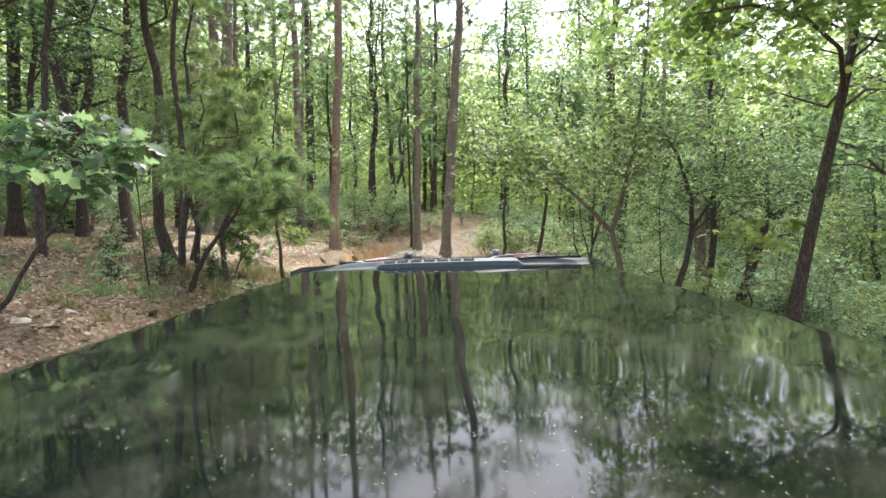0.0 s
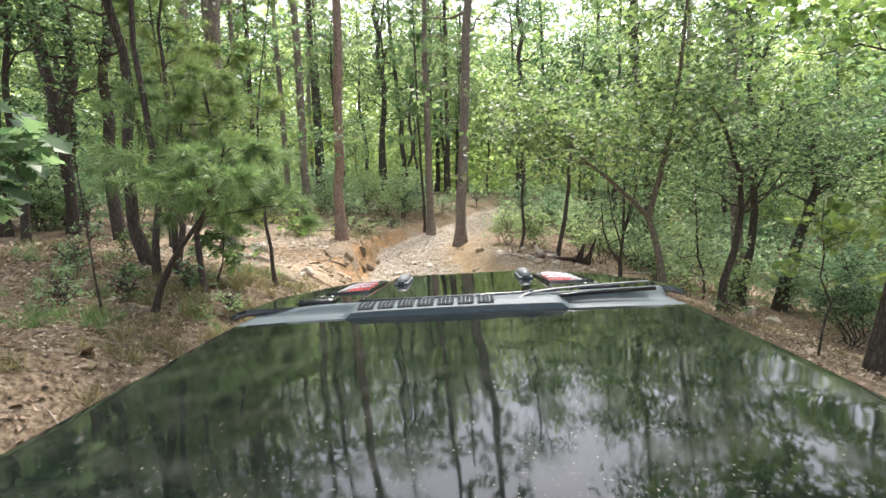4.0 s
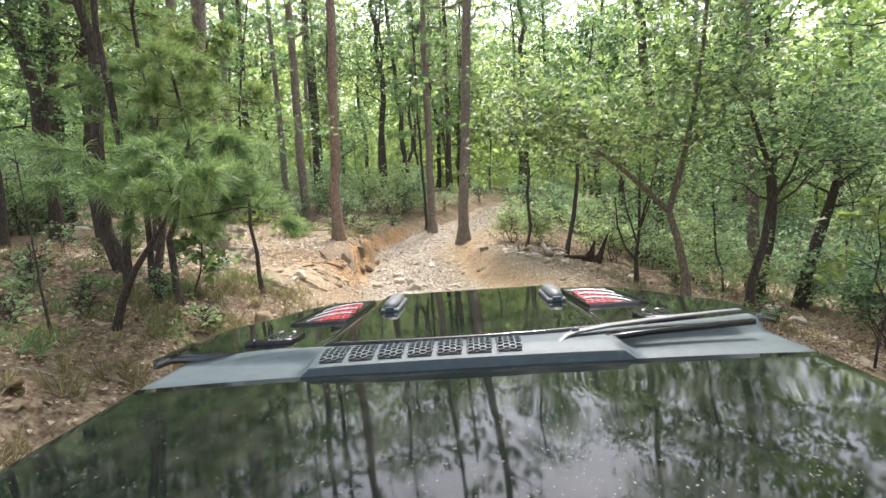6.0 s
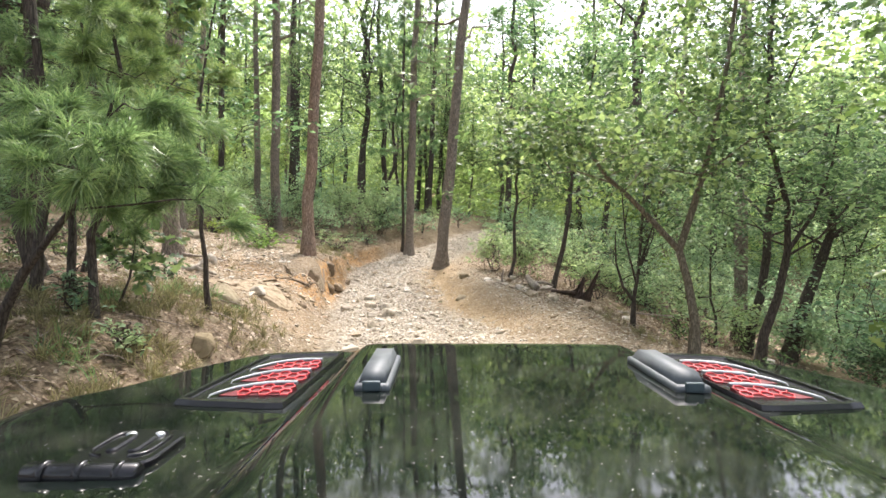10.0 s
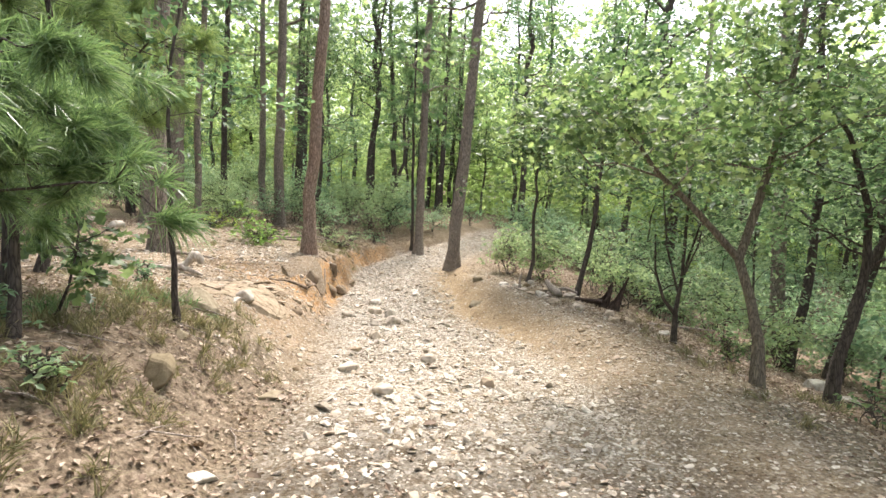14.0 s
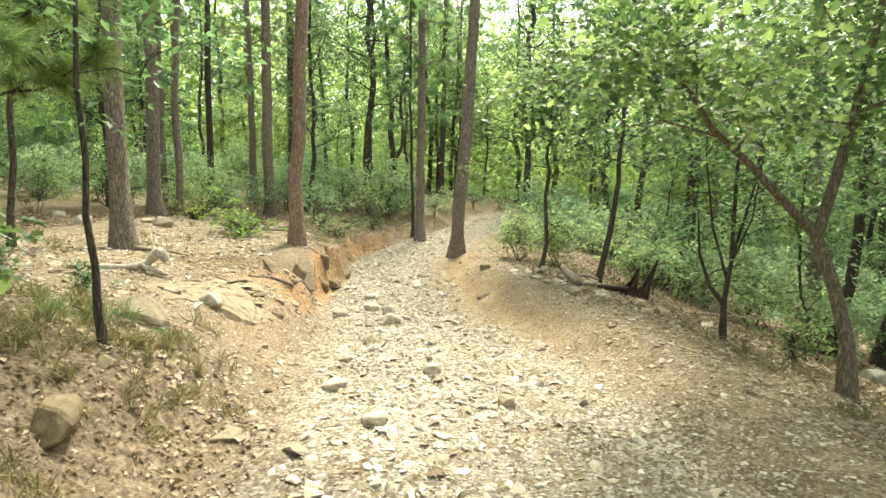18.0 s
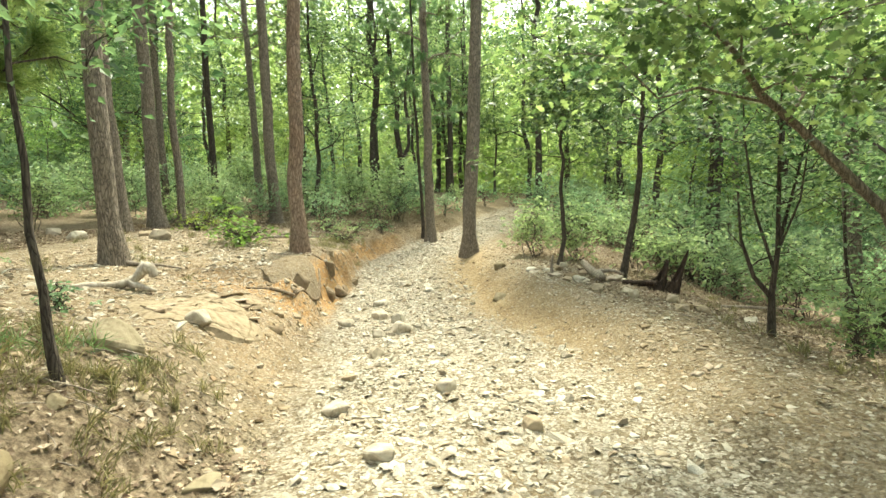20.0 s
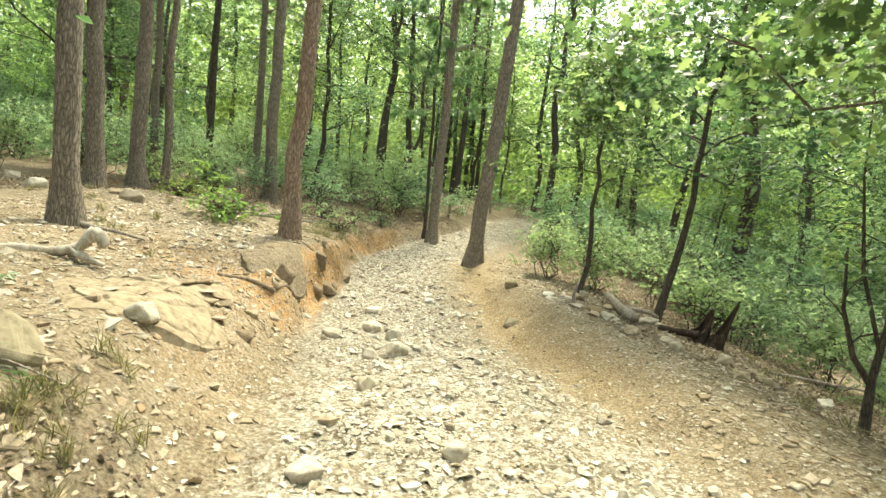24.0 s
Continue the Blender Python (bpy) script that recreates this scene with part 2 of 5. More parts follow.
M_BLEACHED = bark_material("silvered_wood", (0.26, 0.22, 0.17), (0.42, 0.37, 0.3), (0.56, 0.5, 0.42), 2, 14, 0.004)
M_ROOT = bark_material("weathered_root", (0.12, 0.085, 0.055), (0.23, 0.17, 0.115), (0.34, 0.265, 0.19), 4, 30, 0.008)
M_CHAR = bark_material("charred_wood", (0.012, 0.010, 0.009), (0.04, 0.028, 0.022), (0.11, 0.07, 0.05), 4, 36, 0.01)
M_PAINT = paint_material("dusty_black_paint", 0.03, 0.42)
M_BLACK = plain_material("black_plastic", (0.006, 0.006, 0.007), 0.24, 0.0, 0.06, 30.0, 0.0, 0.36)
M_RUBBER = plain_material("tyre_rubber", (0.025, 0.025, 0.025), 0.85)
M_SILVER = plain_material("satin_silver", (0.34, 0.355, 0.36), 0.42, 0.6)
M_GREY = plain_material("grey_casting", (0.075, 0.084, 0.089), 0.55, 0.0, spec=0.35)
M_COWL = plain_material("grey_cowl_plastic", (0.046, 0.064, 0.07), 0.55, spec=0.3)
M_RED = plain_material("red_mesh", (0.11, 0.005, 0.008), 0.45)
M_DARK = plain_material("cavity_shade", (0.012, 0.011, 0.011), 0.8)


# ---- mesh tools ----
def from_arrays(name, verts, faces, material, smooth=False, attributes=None):
    """A mesh from an array of vertices and an array of equal-sized faces."""
    verts, faces = np.asarray(verts, np.float32), np.asarray(faces, np.int32)
    me = bpy.data.meshes.new(name)
    k = faces.shape[1]
    me.vertices.add(len(verts))
    me.vertices.foreach_set("co", verts.ravel())
    me.loops.add(faces.size)
    me.loops.foreach_set("vertex_index", faces.ravel())
    me.polygons.add(len(faces))
    me.polygons.foreach_set("loop_start", np.arange(0, faces.size, k, dtype=np.int32))
    me.polygons.foreach_set("use_smooth", np.full(len(faces), smooth))
    for key, values in (attributes or {}).items():
        me.attributes.new(key, "FLOAT", "POINT").data.foreach_set("value", np.asarray(values, np.float32))
    me.update(calc_edges=True)
    me.materials.append(material)
    return me


def part(name, bm, material, parent=None, label="", smooth=False):
    """Links a bmesh (or a finished mesh) as one object, under parent."""
    if isinstance(bm, bmesh.types.BMesh):
        me = bpy.data.meshes.new(name)
        for f in bm.faces:
            f.smooth = smooth
        bm.to_mesh(me)
        bm.free()
        me.materials.append(material)
    else:
        me = bm
    ob = new(name, me)
    ob.parent = parent
    if label:
        ob["label"] = label
    return ob


def empty(name, at, label, category, group="", kind=""):
    ob = new(name)
    ob.location = at
    ob.empty_display_size = 0.1
    return tagged(ob, label, category, group, kind)


def lattice(x, y, z, seed):
    h = (x * 374761393 + y * 668265263 + z * 2147483647 + seed * 1274126177) & 0xFFFFFFFF
    h = ((h ^ (h >> 13)) * 1274126177) & 0xFFFFFFFF
    return ((h ^ (h >> 16)) & 0xFFFF) / 65535.0


def fbm(x, y, scale, octaves=4, seed=1):
    """Fractal value noise over the plan, about -1 to 1."""
    total, amp, norm = 0.0, 1.0, 0.0
    for o in range(octaves):
        u, v = np.asarray(x) * scale + 100, np.asarray(y) * scale + 100
        i, j = np.floor(u).astype(np.int64), np.floor(v).astype(np.int64)
        a, b = u - i, v - j
        a, b = a * a * (3 - 2 * a), b * b * (3 - 2 * b)
        g = lambda p, q: lattice(i + p, j + q, 7, seed + o)
        total = total + amp * ((g(0, 0) * (1 - a) + g(1, 0) * a) * (1 - b) + (g(0, 1) * (1 - a) + g(1, 1) * a) * b - 0.5) * 2
        norm, amp, scale = norm + amp, amp * 0.5, scale * 2.03
    return total / norm


def tube_arrays(points, radii, sides=10, rough=0.0, seed=0, flare=0.0):
    """A bent, tapering stem through the points: vertices and quads."""
    rng = np.random.default_rng(seed)
    p, r = np.asarray(points, float), np.asarray(radii, float)
    d = np.gradient(p, axis=0)
    d /= np.linalg.norm(d, axis=1)[:, None]
    ref = np.array([1.0, 0, 0]) if abs(d[0][0]) < 0.8 else np.array([0, 1.0, 0])
    s = np.cross(d, ref)
    s /= np.linalg.norm(s, axis=1)[:, None]
    t = np.cross(d, s)
    a = np.linspace(0, 2 * np.pi, sides, endpoint=False)
    k = np.ones((len(p), sides))
    if rough:
        k += rough * rng.normal(size=k.shape)
    if flare:
        toes = 1 + 0.5 * np.sin(a * 4 + seed) + 0.3 * np.sin(a * 7 + 2 * seed)
        h = np.linalg.norm(p - p[0], axis=1)
        k += flare * np.exp(-h / 0.16)[:, None] * (0.6 + 0.5 * toes)
    v = p[:, None] + (r[:, None] * k)[..., None] * (np.cos(a)[None, :, None] * s[:, None] + np.sin(a)[None, :, None] * t[:, None])
    n = len(p)
    i, j = np.meshgrid(np.arange(n - 1), np.arange(sides), indexing="ij")
    jn = (j + 1) % sides
    f = np.stack([i * sides + j, i * sides + jn, (i + 1) * sides + jn, (i + 1) * sides + j], -1).reshape(-1, 4)
    return v.reshape(-1, 3), f


def join_arrays(pieces):
    verts, faces, base = [], [], 0
    for v, f in pieces:
        verts.append(v), faces.append(np.asarray(f) + base)
        base += len(v)
    return np.concatenate(verts), np.concatenate(faces)


def bend(start, end, n=8, wobble=0.1, seed=0, sag=0.0):
    """Points from start to end, wandering a little."""
    rng = np.random.default_rng(seed)
    a, b = np.asarray(start, float), np.asarray(end, float)
    u = np.linspace(0, 1, n)
    w = np.cumsum(rng.normal(size=(n, 3)), axis=0)
    w -= np.outer(u, w[-1]) + np.outer(1 - u, w[0])
    p = a + np.outer(u, b - a) + w * wobble * np.linalg.norm(b - a) / n
    p[:, 2] -= sag * u * (1 - u) * 4
    return p


LOBES = np.array([(0, 0), (-0.10, 0.16), (-0.30, 0.22), (-0.14, 0.36), (-0.44, 0.50), (-0.17, 0.60), (-0.30, 0.80), (0, 1.0),
                  (0.30, 0.80), (0.17, 0.60), (0.44, 0.50), (0.14, 0.36), (0.30, 0.22), (0.10, 0.16)])


def leaf_arrays(points, size, seed, lobed=False, droop=0.25, flat=0.6, wide=0.5):
    """One leaf at every point, turned all ways, mostly facing up: folded ovals, or lobed oak leaves."""
    rng = np.random.default_rng(seed)
    n = len(points)
    az = rng.uniform(0, 2 * np.pi, n)
    s = size * rng.uniform(0.6, 1.3, n)
    along = np.stack([np.cos(az), np.sin(az), rng.normal(-droop, 0.45, n)], -1)
    along /= np.linalg.norm(along, axis=1)[:, None]
    up = np.stack([rng.normal(0, flat, n), rng.normal(0, flat, n), np.ones(n)], -1)
    side = np.cross(along, up)
    side /= np.linalg.norm(side, axis=1)[:, None]
    nor = np.cross(side, along)
    p = np.asarray(points)[:, None]
    if lobed:
        q = LOBES
        v = p + s[:, None, None] * (q[:, 0][None, :, None] * side[:, None] + q[:, 1][None, :, None] * along[:, None] + (np.abs(q[:, 0]) * 0.35 - q[:, 1] ** 2 * 0.15)[None, :, None] * nor[:, None])
        tri = np.array([(0, 1, 13), (1, 3, 11), (1, 2, 3), (11, 12, 13), (1, 11, 13), (3, 4, 5), (3, 5, 9), (3, 9, 11), (9, 10, 11), (5, 6, 7), (5, 7, 9), (7, 8, 9)])
        k = 14
    else:
        q = np.array([(0, 0), (-wide * 0.55, 0.45), (0, 1.0), (wide * 0.55, 0.45)])
        v = p + s[:, None, None] * (q[:, 0][None, :, None] * side[:, None] + q[:, 1][None, :, None] * along[:, None] + (np.abs(q[:, 0]) * 0.5)[None, :, None] * nor[:, None])
        tri = np.array([(0, 2, 1), (0, 3, 2)])
        k = 4
    f = (np.arange(n)[:, None, None] * k + tri[None]).reshape(-1, 3)
    return v.reshape(-1, 3), f


def needle_arrays(tips, ways, length, count, seed, width=0.0022, spread=0.9):
    """Brush-like tufts of long needles at the tips, fanning out about their ways."""
    rng = np.random.default_rng(seed)
    tips, ways = np.repeat(tips, count, axis=0), np.repeat(ways, count, axis=0)
    n = len(tips)
    d = ways / np.linalg.norm(ways, axis=1)[:, None] * rng.uniform(0.2, 1.0, (n, 1)) + rng.normal(0, spread * 0.5, (n, 3))
    d /= np.linalg.norm(d, axis=1)[:, None]
    s = length * rng.uniform(0.65, 1.15, (n, 1))
    start = tips + rng.normal(0, 0.015, (n, 3))
    side = np.cross(d, rng.normal(size=(n, 3)))
    side *= width / np.linalg.norm(side, axis=1)[:, None]
    mid = start + d * s * 0.55
    end = start + d * s - np.array([0, 0, 1]) * s * 0.22
    v = np.stack([start - side, start + side, mid + side, mid - side, end], 1).reshape(-1, 3)
    f = (np.arange(n)[:, None, None] * 5 + np.array([(0, 1, 2), (0, 2, 3), (3, 2, 4)])[None]).reshape(-1, 3)
    return v, f


# ---- ground ----
# Along the trail (y): its left and right foot, its level, the height and width of the left bank, the right shoulder's height.
KY = [-60, 0, 5, 8, 11, 13, 15, 17, 19, 22, 25, 30, 60]
K_LEFT = [-1.3, -1.3, -1.3, -1.35, -1.75, -2.2, -2.3, -2.6, -2.6, -1.9, -0.5, 2.0, 16]
K_RIGHT = [1.5, 1.5, 1.5, 1.4, 0.9, 0.2, -0.1, -0.3, -0.3, 0.5, 1.8, 4.2, 19]
K_LEVEL = [-0.5, 0.165, 0.165, 0.06, 0.1, 0.17, 0.26, 0.38, 0.52, 0.77, 1.15, 1.95, 3.2]
K_BANK = [0.88, 0.715, 0.715, 0.81, 0.6, 0.6, 0.66, 0.56, 0.48, 0.36, 0.22, 0.15, 0.1]
K_WIDTH = [1.8, 1.8, 1.8, 1.7, 1.25, 0.75, 0.35, 0.35, 0.4, 0.5, 0.6, 0.8, 0.8]
K_SHOULDER = [0.15, 0.0, 0.0, 0.16, 0.28, 0.36, 0.38, 0.3, 0.2, 0.1, 0.05, 0.05, 0.05]


def ease(a):
    a = np.clip(a, 0, 1)
    return a * a * (3 - 2 * a)


def along(table, y):
    return np.interp(y, KY, table)


def height(x, y):
    """The ground's level without its fine relief."""
    x, y = np.asarray(x, float), np.asarray(y, float)
    left, right = np.maximum(along(K_LEFT, y) - x, 0), np.maximum(x - along(K_RIGHT, y), 0)
    past = np.maximum(left - along(K_WIDTH, y), 0)
    z = along(K_LEVEL, y) + along(K_BANK, y) * ease(left / along(K_WIDTH, y))
    z = z + 0.17 * np.minimum(past, 3) + 0.05 * np.clip(past - 3, 0, 25) + along(K_SHOULDER, y) * ease(right)
    fall = np.maximum(right - 1.6 - np.clip(y - 10, 0, 12) * 0.12, 0)
    # the knoll that the pine's roots hold together
    z = z + 0.16 * ease((y - 12.05) / 0.45) * (1 - ease((y - 14.8) / 1.5)) * ease((left - 0.05) / 0.35) * (1 - ease((left - 1.7) / 1.4))
    far = np.hypot(x, y)
    return z - 2.6 * (1 - np.exp(-((fall / 5.5) ** 1.4))) + 17 * ease((far - 50) / 90) * ease((y + 20) / 40)


def relief(x, y):
    """The ground with ruts, washed ledges and lumps."""
    left, right = along(K_LEFT, y) - x, x - along(K_RIGHT, y)
    bed = 1 - ease((np.maximum(left, right) + 0.1) / 0.5)
    crumble = ease((y - 11.6) / 1.5) * (1 - ease((y - 19) / 3)) * ease((left + 0.5) / 0.4) * (1 - ease((left - 0.9) / 0.6))
    z = height(x + 0.16 * fbm(x, y, 1.6, 3, 5) + 0.16 * crumble * fbm(x, y, 1.9, 3, 6), y + 0.2 * fbm(x, y, 1.3, 3, 9))
    z = z + crumble * 0.05 * fbm(x, y, 5.0, 3, 14)
    z = z + 0.05 * fbm(x, y, 0.9, 4, 2) + 0.035 * fbm(x, y, 4.0, 4, 3) * (0.5 + 0.8 * bed) + 0.012 * fbm(x, y, 16, 3, 4)
    ledge = fbm(x, y * 0.7, 1.1, 3, 12)
    return z + 0.045 * np.round(ledge * 3) / 3 * ease((left + 0.2) / 0.6) * (1 - ease((left - 3) / 2))


def smooth_rut(x, y):
    """Where wheels have worn the trail's right edge to bare sand: 0 to 1."""
    right = x - along(K_RIGHT, y)
    return np.exp(-((right - 0.2) / 0.62) ** 2) * ease((y - 9.5) / 2.5) * (1 - ease((y - 18.5) / 2))


def spaced(fine_from, fine_to, step, to_low, to_high):
    mid = np.arange(fine_from, fine_to + step / 2, step)
    out = [mid]
    for edge, limit, sign in ((mid[0], to_low, -1), (mid[-1], to_high, 1)):
        s, x, row = step, edge, []
        while abs(x) < abs(limit):
            s *= 1.17
            x += sign * s
            row.append(x)
        out = [np.array(row[::-1])] + out if sign < 0 else out + [np.array(row)]
    return np.concatenate(out)


def build_ground():
    xs, ys = spaced(-7, 6.5, 0.06, -420, 420), spaced(-1, 25, 0.065, -420, 420)
    x, y = np.meshgrid(xs, ys)
    x, y = x.ravel(), y.ravel()
    z = relief(x, y)
    nx, ny = len(xs), len(ys)
    i, j = np.meshgrid(np.arange(nx - 1), np.arange(ny - 1))
    a = (j * nx + i).ravel()
    faces = np.stack([a, a + 1, a + 1 + nx, a + nx], -1)
    left, right = along(K_LEFT, y) - x, x - along(K_RIGHT, y)
    blot = fbm(x, y, 0.8, 4, 21)
    wall = ease((left + 0.1) / 0.2) * (1 - ease((left - 0.7 * along(K_WIDTH, y)) / 0.2)) * ease((y - 11.5) / 2) * (1 - ease((y - 21) / 1.5))
    rut = smooth_rut(x, y)
    shelf = ease(left / 0.5) * (1 - ease((left - 2.0) / 1.5)) * ease((y - 8) / 2.5) * (1 - ease((y - 13) / 2))
    front = np.exp(-(((y - 12.05) / 0.35) ** 2)) * ease((left - 0.1) / 0.3) * (1 - ease((left - 1.5) / 0.8))
    clay = np.clip(0.8 * front + wall * np.clip(0.75 + 0.7 * blot, 0, 1) + 0.12 * rut + 0.22 * shelf * (0.65 + 1.2 * blot), 0, 1)
    open_left = ease((y - 7.6) / 2) * (1 - ease((left - 4.5) / 2)) * (1 - ease((y - 18.5) / 2))
    litter = ease((left - 0.35 + 0.5 * (1 - ease((y - 7) / 2))) / 0.7) * (1 - 0.9 * open_left) + ease((right - 1.3 + 0.5 * blot) / 1.2)
    litter = np.clip(litter + 0.25 * blot * ease((np.maximum(left, right)) / 0.5), 0, 1)
    pale = np.clip(open_left * ease((left - 0.2) / 0.5) * (0.75 + 0.5 * blot) + 0.7 * ease((right + 0.2) / 0.4) * (1 - ease((right - 1.0) / 0.8)) * ease((y - 8) / 2)
                   + 0.8 * ease((y - 17) / 2) * (1 - ease((np.maximum(left, right) - 1.6) / 1.5)), 0, 1)
    litter = litter * (1 - 0.75 * ease((y - 17) / 2) * (1 - ease((np.maximum(left, right) - 2.4) / 1.5)))
    # where the unseen trail around the car gets its painted shade
    near_shade = ease((8.4 - y + 1.6 * blot) / 3.2) * (1 - ease((np.maximum(left + 0.3, right) - 0.1) / 0.6)) * (0.75 + 0.3 * blot)
    stony = 1 - ease((np.maximum(left, right) + 0.15) / 0.5)
    middle = np.exp(-(((x - (0.62 * along(K_LEFT, y) + 0.38 * along(K_RIGHT, y))) / (0.36 * (along(K_RIGHT, y) - along(K_LEFT, y)) + 0.1)) ** 2))
    bed = (1 - 0.75 * rut) * np.clip(stony * (0.25 + 0.9 * middle) + 0.16 * shelf + 0.1 * open_left * ease(left), 0, 1) * (1 - 0.8 * wall)
    loose = np.clip(0.9 * stony + 0.4 * ease((right + 0.3) / 0.4) * (1 - ease((right - 1.6) / 1.0)) + 0.3 * open_left * ease(left / 0.4), 0, 1) * (1 - 0.6 * wall) * (1 - 0.85 * rut)
    me = from_arrays("ground", np.stack([x, y, z], -1), faces, M_GROUND, True, {"clay": clay, "litter": litter, "bed": bed, "loose": loose, "pale": pale, "near_shade": near_shade, "sand": np.clip(rut * (0.85 + 0.5 * blot), 0, 1)})
    ob = new("ground", me)
    return tagged(ob, "rocky washed-out dirt trail and leaf-strewn forest floor", "ground", kind="structure")


ground = build_ground()


def on_ground(x, y, sink=0.0):
    return (x, y, float(relief(np.array([x]), np.array([y]))[0]) - sink)


# ---- trees ----
def stem(points, r0, r1, sides=10, rough=0.04, seed=0, flare=0.0, power=1.0):
    u = np.linspace(0, 1, len(points))
    return tube_arrays(points, r1 + (r0 - r1) * (1 - u) ** power, sides, rough, seed, flare)


def limbs_from(trunk, r0, seed, count, low, reach, rise, twigs=4):
    """Branches off a trunk (points), each with twigs: their arrays, and the points where leaves sit."""
    rng = np.random.default_rng(seed)
    limbs, spots, ways = [], [], []
    n = len(trunk)
    for b in range(count):
        u = low + (0.98 - low) * (b + rng.uniform(0, 0.8)) / count
        k = u * (n - 1)
        i = min(int(k), n - 2)
        at = trunk[i] + (trunk[i + 1] - trunk[i]) * (k - i)
        az = b * 2.4 + rng.uniform(-0.6, 0.6)
        long = reach * rng.uniform(0.55, 1.1) * (1.15 - 0.65 * (u - low) / (1 - low + 1e-6))
        end = at + np.array([math.cos(az) * long, math.sin(az) * long, long * rise * rng.uniform(0.4, 1.4)])
        path = bend(at, end, 6, 0.5, seed * 31 + b, -0.06 * long)
        rb = max(0.006, r0 * 0.42 * (1.15 - u))
        pieces = [stem(path, rb, 0.003, 5, 0.0)]
        for w in range(twigs):
            j = rng.integers(2, 6)
            tip = path[j] + rng.normal(0, 0.34, 3) * long * np.array([1, 1, 0.55])
            tw = bend(path[j - 1], tip, 4, 0.3, seed * 97 + b * 7 + w)
            pieces.append(stem(tw, rb * 0.4, 0.002, 4, 0.0))
            spots += [tw[2], tw[3], (tw[2] + tw[3]) / 2]
            ways += [tip - path[j - 1]] * 3
        spots += [path[3], path[4], path[5]]
        ways += [end - at] * 3
        limbs.append(join_arrays(pieces))
    return limbs, np.array(spots), np.array(ways)


def scatter(spots, n, spread, seed):
    """Leaf places: loose clumps about the twigs, with gaps between them."""
    rng = np.random.default_rng(seed)
    k = max(1, n // 5)
    heart = spots[rng.integers(0, len(spots), k)] + rng.normal(0, 1, (k, 3)) * spread * np.array([1, 1, 0.6])
    p = heart[rng.integers(0, k, n)] + rng.normal(0, 1, (n, 3)) * min(0.09, spread * 0.3) * np.array([1, 1, 0.45])
    return p


def broadleaf(name, at, label, trunk, r0, seed, limbs=9, low=0.35, reach=1.6, rise=0.45, leaves=3500, size=0.1, spread=0.28,
              leaf=None, bark=None, lobed=False, twigs=4, group="", sides=9, extra=()):
    """A leafy tree: trunk points relative to its foot, branches with twigs, and a crown of single leaves.
    extra: further limbs, each (points, r0, r1, branch count)."""
    tree = empty(name, at, label, "tree", group)
    trunk = np.asarray(trunk, float)
    part("trunk", from_arrays("trunk", *stem(trunk, r0, r0 * 0.22, sides, 0.05, seed, 0.35, 0.8), bark or M_OAK, True), None, tree)
    pieces, spots, _ = limbs_from(trunk, r0, seed, limbs, low, reach, rise, twigs)
    for k, (pts, a, b, count) in enumerate(extra):
        pts = np.asarray(pts, float)
        part("limb", from_arrays("limb", *stem(pts, a, b, 8, 0.05, seed + k), bark or M_OAK, True), None, tree)
        p2, s2, _ = limbs_from(pts, a, seed + 50 + k, count, 0.35, reach * 0.8, rise, twigs)
        pieces += p2
        spots = np.concatenate([spots, s2])
    for arrays in pieces:
        part("branch", from_arrays("branch", *arrays, bark or M_OAK, True), None, tree)
    part("crown", from_arrays("crown", *leaf_arrays(scatter(spots, leaves, spread, seed + 3), size, seed + 4, lobed), leaf or M_OAKLEAF), None, tree)
    return tree


def wander(h, lean=(0, 0), n=12, wobble=0.35, seed=0, curve=0.0):
    """A trunk's points from its foot, h tall, leaning by metres per metre."""
    p = bend((0, 0, -0.12), (lean[0] * h, lean[1] * h, h), n, wobble, seed)
    u = np.linspace(0, 1, n)
    p[:, 0] += curve * np.sin(u * np.pi)
    return p


def tall_pine(at, label, h, r0, lean, seed, bark=None, low=0.55, group="tall pines", stubs=6, tufts=True):
    tree = empty("pine_tree", at, label, "pine tree", group)
    rng = np.random.default_rng(seed)
    trunk = wander(h, lean, 22, 0.035, seed)
    part("trunk", from_arrays("trunk", *stem(trunk, r0, r0 * 0.35, 18, 0.035, seed, 0.55, 0.7), bark or M_PINE, True), None, tree)
    for k in range(stubs):
        u = rng.uniform(0.22, 0.6)
        p = trunk[int(u * 21)]
        az = rng.uniform(0, 6.28)
        end = p + np.array([math.cos(az), math.sin(az), rng.uniform(-0.3, 0.35)]) * rng.uniform(0.35, 1.3)
        part("dead_branch", from_arrays("dead_branch", *stem(bend(p, end, 5, 0.5, seed + k), 0.016, 0.004, 5), M_GREYBARK, True), None, tree)
    pieces, spots, ways = limbs_from(trunk, r0, seed, 12, low, h * 0.17, 0.25, 4)
    for arrays in pieces:
        part("branch", from_arrays("branch", *arrays, M_GREYBARK, True), None, tree)
    part("crown", from_arrays("crown", *needle_arrays(spots, ways, 0.24, 52, seed, 0.006, 1.3), M_NEEDLE), None, tree)
    return tree


